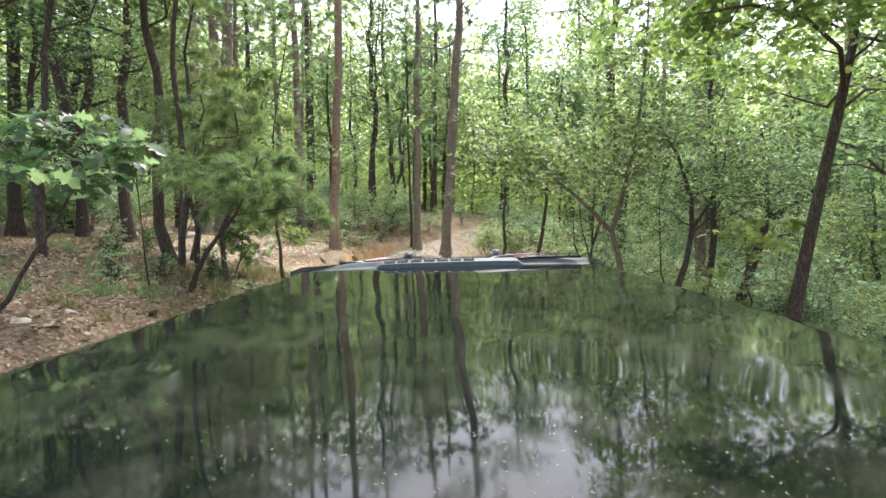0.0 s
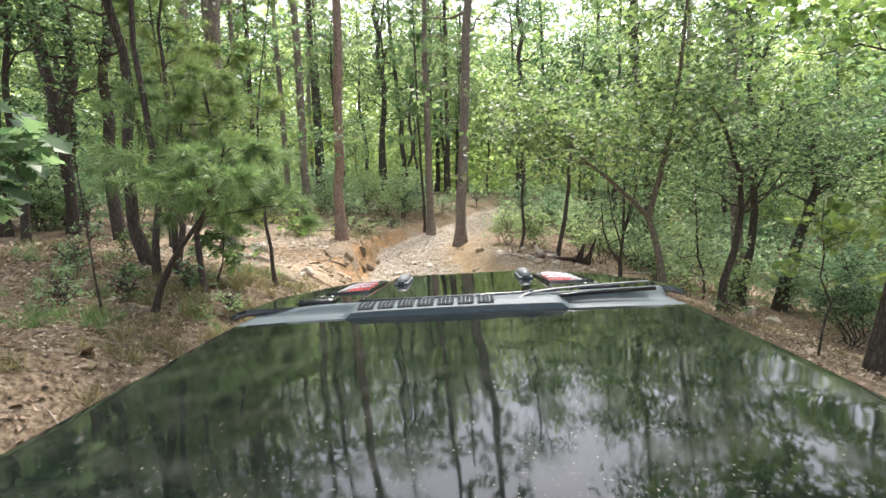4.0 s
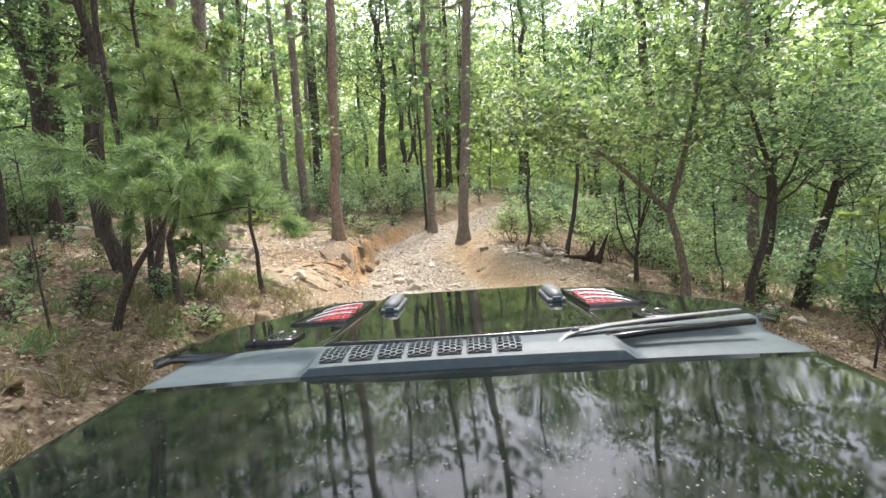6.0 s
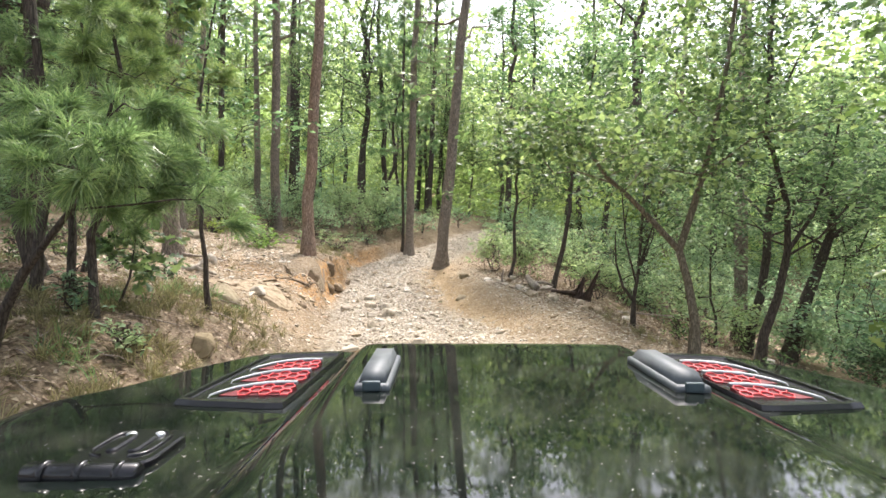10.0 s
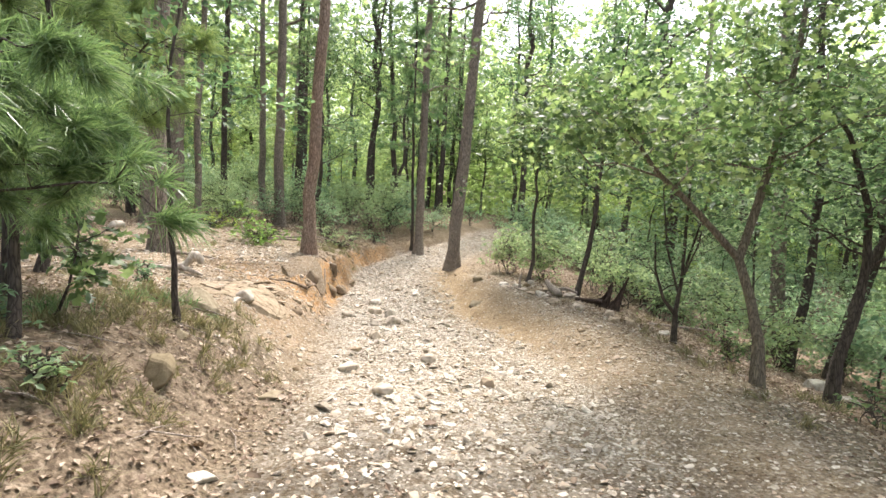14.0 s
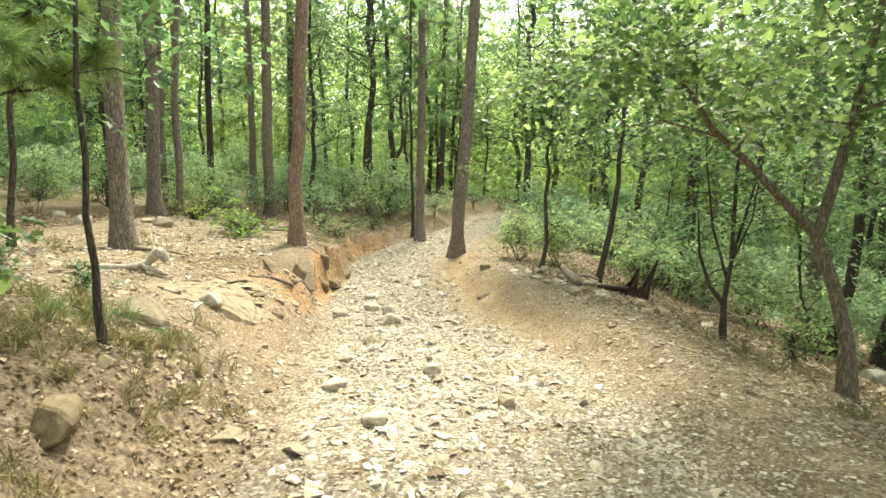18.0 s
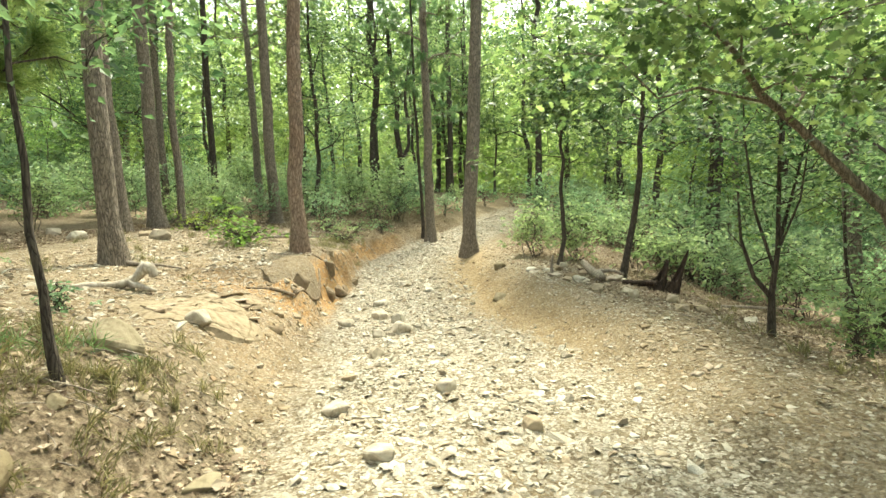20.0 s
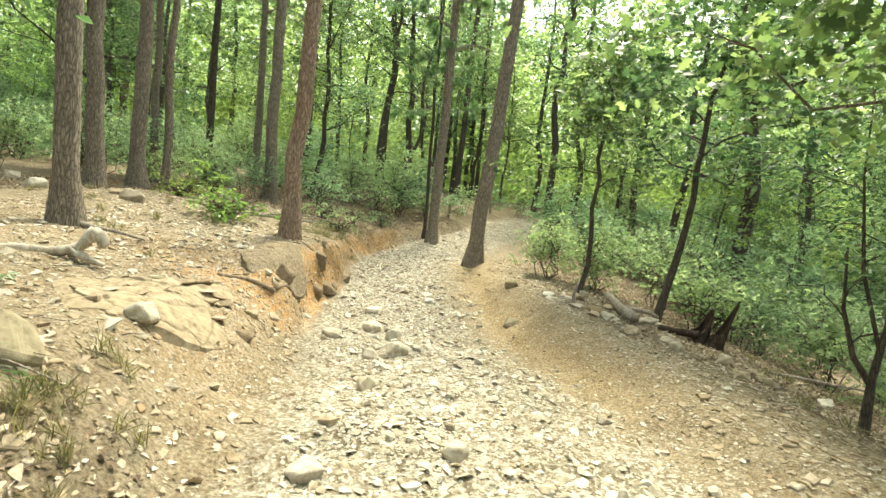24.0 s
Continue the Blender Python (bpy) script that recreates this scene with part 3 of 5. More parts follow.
def young_pine(at, label, trunk, r0, seed, count=12, low=0.4, reach=0.7, length=0.17, needles=60, rise=0.25, group="young pines", extra=()):
    tree = empty("young_pine", at, label, "pine tree", group)
    trunk = np.asarray(trunk, float)
    part("trunk", from_arrays("trunk", *stem(trunk, r0, r0 * 0.25, 9, 0.05, seed, 0.25), M_OAK, True), None, tree)
    pieces, spots, ways = limbs_from(trunk, r0, seed, count, low, reach, rise, 4)
    for k, (start, end) in enumerate(extra):
        path = bend(start, end, 9, 0.4, seed + 300 + k)
        p2, s2, w2 = limbs_from(path, r0 * 0.5, seed + 310 + k, 7, 0.35, 0.4, 0.3, 2)
        pieces.append(join_arrays([stem(path, r0 * 0.35, 0.004, 6)] + p2))
        spots, ways = np.concatenate([spots, s2, path[5:]]), np.concatenate([ways, w2, np.repeat([path[-1] - path[0]], 4, axis=0)])
    spots, ways = np.concatenate([spots, trunk[-2:]]), np.concatenate([ways, np.array([[0, 0, 1.0]] * 2)])
    ways = ways / np.linalg.norm(ways, axis=1)[:, None] + np.array([0, 0, 0.35])
    for arrays in pieces:
        part("branch", from_arrays("branch", *arrays, M_OAK, True), None, tree)
    part("needles", from_arrays("needles", *needle_arrays(spots, ways, length, needles, seed), M_NEEDLE), None, tree)
    return tree


def shrub(name, at, label, h, seed, stems=5, leaves=1600, size=0.06, spread=0.16, leaf=None, reach=0.55, group="", r=0.012, category="shrub"):
    bush = empty(name, at, label, category, group)
    rng = np.random.default_rng(seed)
    spots = []
    for k in range(stems):
        az = rng.uniform(0, 6.28)
        out = rng.uniform(0.15, 0.5) * h * 0.6
        top = (math.cos(az) * out, math.sin(az) * out, h * rng.uniform(0.65, 1.0))
        path = bend((rng.normal(0, 0.05), rng.normal(0, 0.05), -0.06), top, 8, 0.5, seed + k)
        p2, s2, _ = limbs_from(path, r, seed * 3 + k, 6, 0.3, reach, 0.5, 2)
        part("stem", from_arrays("stem", *join_arrays([stem(path, r, 0.004, 5)] + p2), M_OAK, True), None, bush)
        spots.append(s2)
    part("foliage", from_arrays("foliage", *leaf_arrays(scatter(np.concatenate(spots), leaves, spread, seed), size, seed), leaf or M_SHRUBLEAF), None, bush)
    return bush


# the pines that frame the trail
tall_pine(on_ground(-3.08, 14.42), "tall straight pine with scaly reddish-brown bark beside the trail", 15, 0.136, (0.004, 0), 3)
tall_pine(on_ground(0.06, 19.1), "tall pine leaning over the trail, grey-brown bark", 15, 0.188, (0.062, 0), 8, M_GREYBARK, low=0.47)
tall_pine(on_ground(-1.18, 22.6), "slim pine with a dark twin stem behind the trail's bend", 14, 0.16, (0.01, 0), 12, M_GREYBARK, low=0.42)
tall_pine(on_ground(-5.2, 12.45), "thick pine with deeply furrowed grey bark and spreading roots", 16, 0.14, (0.0, 0), 17, M_GREYBARK, stubs=8)
tall_pine(on_ground(-7.7, 16.4), "grey-brown pine at the edge of the clearing", 15, 0.165, (-0.045, 0), 21, M_GREYBARK)
tall_pine(on_ground(-7.9, 18.2), "grey-brown pine at the edge of the clearing", 15, 0.17, (-0.03, 0), 25, M_GREYBARK)
tall_pine(on_ground(-7.5, 18.6), "thin pine close beside a thicker one", 13, 0.1, (0.0, 0), 29, M_GREYBARK)
tall_pine(on_ground(-8.6, 23.0), "slender dark pine back in the woods", 14, 0.12, (-0.02, 0), 33, M_OAK, low=0.42)
tall_pine(on_ground(-8.2, 26.0), "slender dark pine back in the woods", 14, 0.15, (-0.03, 0), 37, M_GREYBARK, low=0.42)
tall_pine(on_ground(-5.9, 21.2), "straight grey-brown pine behind the bushes", 15, 0.17, (-0.03, 0), 41, M_GREYBARK, low=0.42)
tall_pine(on_ground(-1.45, 23.1), "dark thin trunk beside a slim pine", 9, 0.06, (-0.02, 0), 45, M_OAK, low=0.42)

# leafy trees with dark, crooked trunks
broadleaf("oak_tree", on_ground(-4.3, 30), "dark slender oak rising above the shrubs", wander(12, (0.05, 0), 14, 0.15, 4), 0.12, 51, 12, 0.3, 2.6, leaves=3600, size=0.115, spread=0.4, group="woodland oaks")
broadleaf("oak_tree", on_ground(-2.8, 28), "dark slender oak rising above the shrubs", wander(11, (0.07, 0), 14, 0.15, 5), 0.09, 52, 11, 0.3, 2.2, leaves=3600, size=0.11, spread=0.4, group="woodland oaks")
broadleaf("oak_sapling", on_ground(1.66, 14.85), "dark thin oak sapling on the stony shoulder", wander(4.2, (0.05, 0), 12, 0.3, 9), 0.046, 53, 11, 0.42, 1.25, leaves=3600, size=0.1, spread=0.22, group="trailside saplings", lobed=True)
broadleaf("oak_sapling", on_ground(2.4, 13.4), "dark leaning oak sapling beside a charred stump", wander(5.2, (0.15, 0), 12, 0.15, 10), 0.056, 54, 13, 0.4, 1.5, leaves=4200, size=0.11, spread=0.25, group="trailside saplings", lobed=True)
F = np.array(on_ground(3.14, 8.66))
broadleaf("forked_oak", tuple(F), "forked oak with pale peeling bark leaning over the trail", [(0, 0, -0.1), (0.02, 0.05, 0.45), (-0.01, 0.2, 0.9), (-0.08, 0.34, 1.3), (0.12, 0.4, 1.9), (0.32, 0.42, 2.7), (0.46, 0.4, 3.6), (0.56, 0.4, 4.6), (0.6, 0.4, 5.8)],
          0.062, 55, 14, 0.5, 1.7, leaves=7800, size=0.088, spread=0.3, bark=M_PALEBARK, lobed=True,
          extra=[([(-0.08, 0.34, 1.3), (-0.38, 0.36, 1.62), (-0.75, 0.3, 1.95), (-1.1, 0.2, 2.2), (-1.35, 0.05, 2.45), (-1.6, -0.1, 2.6), (-2.0, -0.2, 2.75)], 0.044, 0.006, 9)])
broadleaf("crooked_tree", on_ground(4.2, 9.05), "small dark crooked tree with several stems", [(0, 0, -0.1), (0.05, 0, 0.5), (0.25, 0.05, 1.0), (0.38, 0.1, 1.6), (0.36, 0.1, 2.2), (0.1, 0.1, 3.0), (-0.3, 0.1, 3.6)], 0.065, 56, 9, 0.45, 1.2, leaves=3600, size=0.09, spread=0.25, leaf=M_DARKLEAF,
          extra=[([(0.38, 0.1, 1.6), (0.7, 0.1, 2.1), (1.0, 0.2, 2.8), (1.1, 0.2, 3.6)], 0.03, 0.01, 5)])
broadleaf("crooked_tree", on_ground(8.6, 14.9), "thick dark crooked tree with a limb reaching sideways", [(0, 0, -0.1), (0.15, 0, 0.8), (0.4, 0, 1.6), (0.7, 0, 2.5), (0.95, 0, 3.3), (0.9, 0.1, 4.4), (0.8, 0.2, 5.8)], 0.17, 57, 10, 0.5, 1.9, leaves=4200, size=0.12, spread=0.32, leaf=M_DARKLEAF,
          extra=[([(0.9, 0, 3.1), (1.5, -0.1, 3.5), (2.2, -0.2, 4.0), (2.8, -0.3, 4.9), (3.3, -0.3, 6.0)], 0.09, 0.02, 7)])
broadleaf("leaning_oak", on_ground(4.1, 5.82), "dark leaning oak with sunlit yellow-green leaves", [(0, 0, -0.1), (0.2, 0, 0.9), (0.4, 0, 1.9), (0.62, 0, 2.9), (0.8, 0.02, 3.7), (0.95, 0.05, 4.8), (1.05, 0.1, 6.2)], 0.085, 58, 9, 0.5, 1.7, leaves=4400, size=0.115, spread=0.3, leaf=M_BRIGHTLEAF, lobed=True,
          extra=[([(0.7, 0, 3.2), (0.2, -0.6, 3.5), (-0.6, -1.2, 3.6), (-1.4, -1.7, 3.5), (-2.0, -2.0, 3.3)], 0.03, 0.008, 9)])
broadleaf("bright_sapling", on_ground(4.05, 6.2), "small sapling with yellow-green sunlit leaves", wander(1.75, (-0.1, 0), 8, 0.4, 23), 0.015, 65, 6, 0.5, 0.55, leaves=170, size=0.13, spread=0.14, lobed=True, leaf=M_BRIGHTLEAF, group="trailside saplings")
broadleaf("twin_stem_sapling", on_ground(3.05, 10.45), "dark sapling forking low into two thin stems", [(0, 0, -0.1), (0.0, 0, 0.45), (0.06, 0, 0.9), (0.1, 0.05, 1.6), (0.15, 0.1, 2.4), (0.2, 0.1, 3.2)], 0.034, 59, 8, 0.5, 0.8, leaves=1500, size=0.08, spread=0.2, group="trailside saplings",
          extra=[([(0, 0, 0.4), (-0.18, 0, 0.62), (-0.3, 0.02, 1.0), (-0.32, 0.05, 1.5)], 0.03, 0.008, 4), ([(0.08, 0, 1.0), (0.3, 0.1, 1.6), (0.5, 0.1, 2.4)], 0.02, 0.006, 4), ([(0.02, 0, 0.7), (-0.12, 0.1, 1.3), (-0.2, 0.15, 2.1), (-0.22, 0.15, 2.9)], 0.018, 0.005, 4), ([(0.05, 0, 0.85), (0.22, -0.1, 1.4), (0.3, -0.15, 2.2)], 0.015, 0.005, 4)])
broadleaf("dark_trunk_tree", on_ground(-4.25, 7.8), "dark leaning trunk behind the young pines", wander(8, (-0.07, 0), 14, 0.1, 14), 0.085, 60, 12, 0.45, 2.2, leaves=3600, size=0.11, group="woodland oaks")
broadleaf("oak_sapling", on_ground(-5.25, 6.4), "thin dark sapling on the littered bank", wander(7.5, (-0.02, 0.03), 12, 0.15, 15), 0.05, 61, 13, 0.38, 2.1, leaves=4200, size=0.12, lobed=True, group="trailside saplings", leaf=M_OAKLEAF)
broadleaf("slender_sapling", on_ground(-2.56, 8.0), "thin wavy sapling standing at the bank's edge", [(0, 0, -0.08), (-0.05, 0, 0.25), (-0.06, 0, 0.55), (-0.12, 0, 0.9), (-0.11, 0, 1.3), (-0.16, 0, 1.8), (-0.15, 0, 2.4), (-0.06, 0.05, 3.2), (0.1, 0.1, 4.2)], 0.03, 62, 8, 0.62, 0.8, leaves=900, size=0.09, group="trailside saplings")
# added tree: its crown, out of view, throws shade on the left bank
broadleaf("dark_trunk_tree", on_ground(-3.75, 7.05), "dark slim tree added among the young pines to shade the bank", wander(7.5, (0.1, -0.06), 14, 0.12, 27), 0.045, 66, 13, 0.58, 2.0, leaves=3200, size=0.12, group="woodland oaks")
broadleaf("maple_sapling", on_ground(-3.2, 3.0), "leafy sapling with broad green leaves beside the car", wander(1.3, (0.5, 0.35), 10, 0.3, 16), 0.02, 63, 11, 0.78, 0.42, 0.05, leaves=200, size=0.15, spread=0.15, lobed=True, leaf=M_OAKLEAF, group="trailside saplings")
broadleaf("thin_twig", on_ground(-3.15, 5.2), "thin bare upright twig in the leaf litter", [(0, 0, -0.05), (-0.06, 0, 0.4), (-0.1, 0, 0.9), (-0.16, 0, 1.5)], 0.012, 64, 3, 0.6, 0.3, leaves=40, size=0.07, group="trailside saplings")

broadleaf("oak_seedling", on_ground(-2.98, 7.05), "small oak seedling with broad green leaves on the bank", wander(0.95, (0.08, 0), 7, 0.4, 31), 0.012, 67, 8, 0.3, 0.34, leaves=210, size=0.13, spread=0.1, lobed=True, leaf=M_OAKLEAF, group="trailside saplings")

# young long-needled pines on the left bank
young_pine(on_ground(-2.94, 5.6), "bent young pine with long drooping needles", [(0, 0, -0.08), (0.1, 0, 0.25), (0.26, -0.05, 0.5), (0.42, -0.1, 0.68), (0.62, -0.15, 0.9), (0.8, -0.2, 1.2), (0.92, -0.24, 1.55)], 0.036, 71, 15, 0.66, 0.85, needles=75, rise=0.1)
young_pine(on_ground(-2.85, 6.5), "young pine with long soft needles", wander(2.6, (0.04, 0), 9, 0.3, 18), 0.04, 72, 12, 0.3, 0.62, needles=65)
young_pine(on_ground(-3.65, 7.4), "young pine with long soft needles", wander(2.6, (0.02, 0), 9, 0.3, 19), 0.045, 73, 10, 0.35, 0.8, needles=50)
young_pine(on_ground(-4.35, 8.6), "young pine with long soft needles", wander(5.0, (0.06, 0), 9, 0.3, 20), 0.055, 74, 13, 0.3, 1.1, length=0.19, needles=50,
           extra=[((0.06, 0, 1.5), (1.55, -0.3, 1.75)), ((0.1, 0, 2.1), (1.75, -0.1, 2.3)), ((0.14, 0, 2.6), (1.5, -0.6, 3.0)), ((0.1, 0, 1.9), (1.2, -0.9, 2.5))])
young_pine(on_ground(-5.75, 11.0), "young pine with long soft needles", wander(5.6, (-0.03, 0), 10, 0.07, 22), 0.045, 75, 14, 0.42, 1.25, needles=50)

# the woods all round: a few trees of each kind, repeated at other turns and sizes
rng = np.random.default_rng(11)
KINDS = []
for k in range(5):
    h = 9 + k * 0.9
    KINDS.append(broadleaf("woodland_tree", (0, 0, 0), "leafy woodland tree with a dark slender trunk", wander(h, (rng.normal(0, 0.03), 0), 14, 0.13, 80 + k), 0.09 + 0.015 * k, 81 + k, 13, 0.18 + 0.04 * k, 2.1,
                           leaves=5600, size=0.122, spread=0.4, leaf=(M_OAKLEAF, M_DARKLEAF)[k % 2], group="woodland trees", sides=7))
for k in range(2):
    KINDS.append(tall_pine((0, 0, 0), "straight woodland pine with a bare lower trunk", 14, 0.14, (rng.normal(0, 0.02), 0), 90 + k, (M_GREYBARK, M_OAK)[k], 0.5, "woodland pines", 4))
SHRUBS = [shrub("woodland_shrub", (0, 0, 0), "grey-green leafy understory shrub", 1.3 + 0.35 * k, 100 + k, 6, 1150, 0.105, 0.24, M_SHRUBLEAF, 0.7, "understory shrubs") for k in range(3)]


def clear_of_trail(x, y, margin):
    left, right = along(K_LEFT, y) - x, x - along(K_RIGHT, y)
    return left > margin or right > margin or y > 31


PLACED = set()


def place_all(kinds, spots, low, high, seed):
    r = np.random.default_rng(seed)
    for x, y in spots:
        k = int(r.integers(0, len(kinds)))
        s = r.uniform(low, high)
        m = Matrix.Translation(on_ground(x, y, 0.03)) @ Matrix.Rotation(r.uniform(0, 6.28), 4, "Z")
        if kinds[k].name in PLACED:
            copy_thing(kinds[k], m).scale = (s, s, s)
        else:
            kinds[k].matrix_basis = m
            kinds[k].scale = (1, 1, 1)
            PLACED.add(kinds[k].name)


def spread_out(n, seed, gap, allow, y0, y1, reach):
    r = np.random.default_rng(seed)
    out = []
    for _ in range(n * 60):
        y = y0 + (y1 - y0) * r.uniform(0, 1) ** 0.8
        x = r.uniform(-1, 1) * (reach * (y + 1.5) + 4)
        if allow(x, y) and all((x - a) ** 2 + (y - b) ** 2 > gap * gap for a, b in out):
            out.append((x, y))
            if len(out) == n:
                break
    return out


def tree_zone(x, y):
    if not clear_of_trail(x, y, 2.2):
        return False
    if -5.5 < x < 4.5 and y < 29:
        return False
    if x < 0:
        return not (x > -7.2 and y < 19.5) and not (y < 11 and x > -9) and not (x > -9 and y > 17 and y < 27 and x < -6.5)
    return x > 5.2 if y < 18 else True


def shrub_zone(x, y):
    if not clear_of_trail(x, y, 0.9):
        return False
    if x < along(K_LEFT, y):
        return y > 17.0 + 0.25 * abs(x + 3) and x < -2.0 and not (x > -5.2 and y < 22.5) or (x < -9.5 and y > 9)
    return x > (4.7 if y < 15.3 else 3.0) + 0.85 * max(0, 14 - y) or y > 21


place_all(KINDS, spread_out(108, 5, 1.6, tree_zone, 8, 48, 0.95), 0.75, 1.35, 6)
# unseen trees added around the start, for shade, reflections and a closed wood
beside = [(x * side, y) for x, y, side in ((5.6, 3.6, -1), (7.4, 6.2, -1), (8.6, 2.0, -1), (6.2, 0.2, -1), (9.8, 8.6, -1), (5.4, -3.5, -1), (8.8, -2.5, -1), (4.8, -8.5, -1), (9.0, -8.0, -1), (6.6, 3.2, 1), (7.6, 6.8, 1), (9.4, 9.6, 1), (5.6, -1.2, 1), (9.2, 1.4, 1), (5.2, -5.8, 1), (8.6, -5.0, 1), (5.0, -10.5, 1), (9.6, -10.0, 1), (0.5, -16.0, 1), (3.6, -15.0, -1), (5.0, -17.0, 1), (11.5, -14.0, -1), (12.5, -1.0, 1), (12.0, -5.0, -1))]
behind_bend = [(3.8, 30.5), (5.6, 34.0), (4.2, 38.5), (7.6, 30.2), (-1.0, 44.0)]
place_all(KINDS[:5], behind_bend, 1.0, 1.45, 45)
place_all(KINDS[:5], [(-9.6, 13.4), (-11.8, 16.0), (-12.6, 11.2), (-10.6, 20.5), (-13.5, 19.0)], 1.2, 1.4, 46)
place_all(KINDS, beside, 0.85, 1.25, 44)
SAPLINGS = [broadleaf("woodland_sapling", (0, 0, 0), "slim leafy sapling under the taller trees", wander(3.6 + 0.7 * k, (0.04, 0), 12, 0.2, 190 + k), 0.028, 191 + k, 13, 0.14, 1.35, leaves=2600, size=0.105, spread=0.3,
                      leaf=(M_OAKLEAF, M_SHRUBLEAF, M_BRIGHTLEAF)[k], group="woodland saplings", sides=6) for k in range(3)]
place_all(SAPLINGS, spread_out(52, 14, 1.5, lambda x, y: tree_zone(x, y) and (x > 0 or y > 21), 12, 36, 0.8), 0.8, 1.25, 15)
place_all(SHRUBS, spread_out(165, 8, 0.7, shrub_zone, 9, 32, 0.9), 0.7, 1.4, 9)

# named bushes near the trail
shrub("green_bush", on_ground(-4.25, 14.6), "low bright green bush in the clearing", 0.2, 131, 9, 430, 0.1, 0.14, M_YOUNGLEAF, 0.55)
shrub("green_bush", on_ground(-6.7, 17.8), "low spreading green bush at the clearing's edge", 0.16, 141, 8, 330, 0.09, 0.15, M_YOUNGLEAF, 0.6)
shrub("sprouting_seedling", on_ground(-4.5, 15.2), "thin bright seedling with a few broad leaves", 1.1, 132, 2, 70, 0.14, 0.1, M_YOUNGLEAF, 0.3)
shrub("bank_bush", on_ground(-4.3, 21.0), "pale green bush above the orange bank", 1.35, 133, 7, 900, 0.085, 0.2, M_SHRUBLEAF, 0.7)
shrub("bank_bush", on_ground(-3.0, 23.0), "pale green bush above the orange bank", 1.2, 134, 6, 700, 0.085, 0.2, M_SHRUBLEAF, 0.55)
for k, (x, y, h) in enumerate([(-2.5, 24.6, 1.0), (-1.7, 25.6, 0.8), (-0.8, 26.6, 0.9), (-2.9, 26.4, 1.2), (-0.2, 28.0, 1.1), (1.0, 29.6, 1.2), (2.4, 31.0, 1.3), (-1.9, 28.2, 1.3), (4.6, 26.0, 1.1), (3.9, 23.8, 0.9), (2.6, 21.8, 0.8)]):
    shrub("understory_bush", on_ground(x, y), "pale airy green bush behind the trail's bend", h, 150 + k, 5, 650, 0.085, 0.19, M_SHRUBLEAF, 0.5, "bushes behind the bend")
for k, (x, y, h) in enumerate([(-3.25, 18.6, 0.22), (-3.9, 19.6, 0.4), (-3.3, 20.6, 0.3), (-2.7, 21.9, 0.35), (-4.1, 18.0, 0.3)]):
    shrub("brink_bush", on_ground(x, y), "small pale green bush at the brink of the orange bank", h, 170 + k, 5, 200, 0.07, 0.12, M_SHRUBLEAF, 0.5, "bushes on the bank's brink")
shrub("trailside_bush", on_ground(1.5, 16.8), "fresh green bush beside the leaning pine", 1.2, 135, 7, 1150, 0.09, 0.17, M_SHRUBLEAF, 0.5)
shrub("trailside_bush", on_ground(2.2, 15.9), "fresh green bush beside a dark sapling", 1.3, 136, 7, 1300, 0.09, 0.19, M_SHRUBLEAF, 0.5)
shrub("trailside_bush", on_ground(3.9, 15.2), "fresh green bush behind the charred stump", 1.3, 137, 7, 1300, 0.09, 0.2, M_SHRUBLEAF, 0.6)
shrub("ferny_bush", on_ground(7.4, 10.6), "dense dark green bush on the slope", 1.5, 138, 7, 2600, 0.075, 0.18, M_DARKLEAF, 0.6)
shrub("ferny_bush", on_ground(8.2, 9.0), "dense dark green bush on the slope", 1.6, 139, 7, 2600, 0.075, 0.18, M_SHRUBLEAF, 0.6)


def far_woods():
    """The wooded rise in the distance: loose leaf clumps over the hill, open to the sky above."""
    r = np.random.default_rng(77)
    n = 215000
    a = r.uniform(-1.25, 1.25, n)
    d = 44 + 66 * r.uniform(0, 1, n) ** 1.3
    z = (17 + 8 * fbm(a * 40, d * 0.25, 0.5, 4, 31)) * r.uniform(0, 1, n) ** 1.3
    x, y = np.sin(a) * d, np.cos(a) * d
    p = np.stack([x, y, z + height(x, y)], -1) + r.normal(0, 0.4, (n, 3))
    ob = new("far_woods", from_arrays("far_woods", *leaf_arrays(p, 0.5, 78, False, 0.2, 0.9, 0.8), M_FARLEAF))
    return tagged(ob, "dense green woods in the distance", "woods", kind="stuff")


far_woods()


# ---- the car on the trail ----
def box(bm, x0, x1, y0, y1, z0, z1, bevel=0.0, segments=2):
    r = bmesh.ops.create_cube(bm, size=1.0)
    for v in r["verts"]:
        v.co = Vector((x0 + (v.co.x + 0.5) * (x1 - x0), y0 + (v.co.y + 0.5) * (y1 - y0), z0 + (v.co.z + 0.5) * (z1 - z0)))
    if bevel:
        edges = list({e for v in r["verts"] for e in v.link_edges})
        bmesh.ops.bevel(bm, geom=edges, offset=bevel, segments=segments, affect="EDGES", profile=0.6)
    return r["verts"]


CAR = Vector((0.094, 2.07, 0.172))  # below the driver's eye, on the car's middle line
HOOD_Z = 1.185
WIDE = 1.05


def hood_line(u, s):
    """Ahead from the bonnet's rear edge (s = 0), which sweeps forward at its sides, to its nose (s = 1)."""
    a = np.abs(u)
    back = 0.66 + np.where(u > 0, 0.34, 0.22) * (a / WIDE) ** 2
    front = np.interp(a, [0, 0.3, 0.45, 0.6, 0.7, 0.79, 0.86, WIDE], [1.86, 1.85, 1.82, 1.74, 1.64, 1.5, 1.34, 1.12])
    return back + (front - back) * s


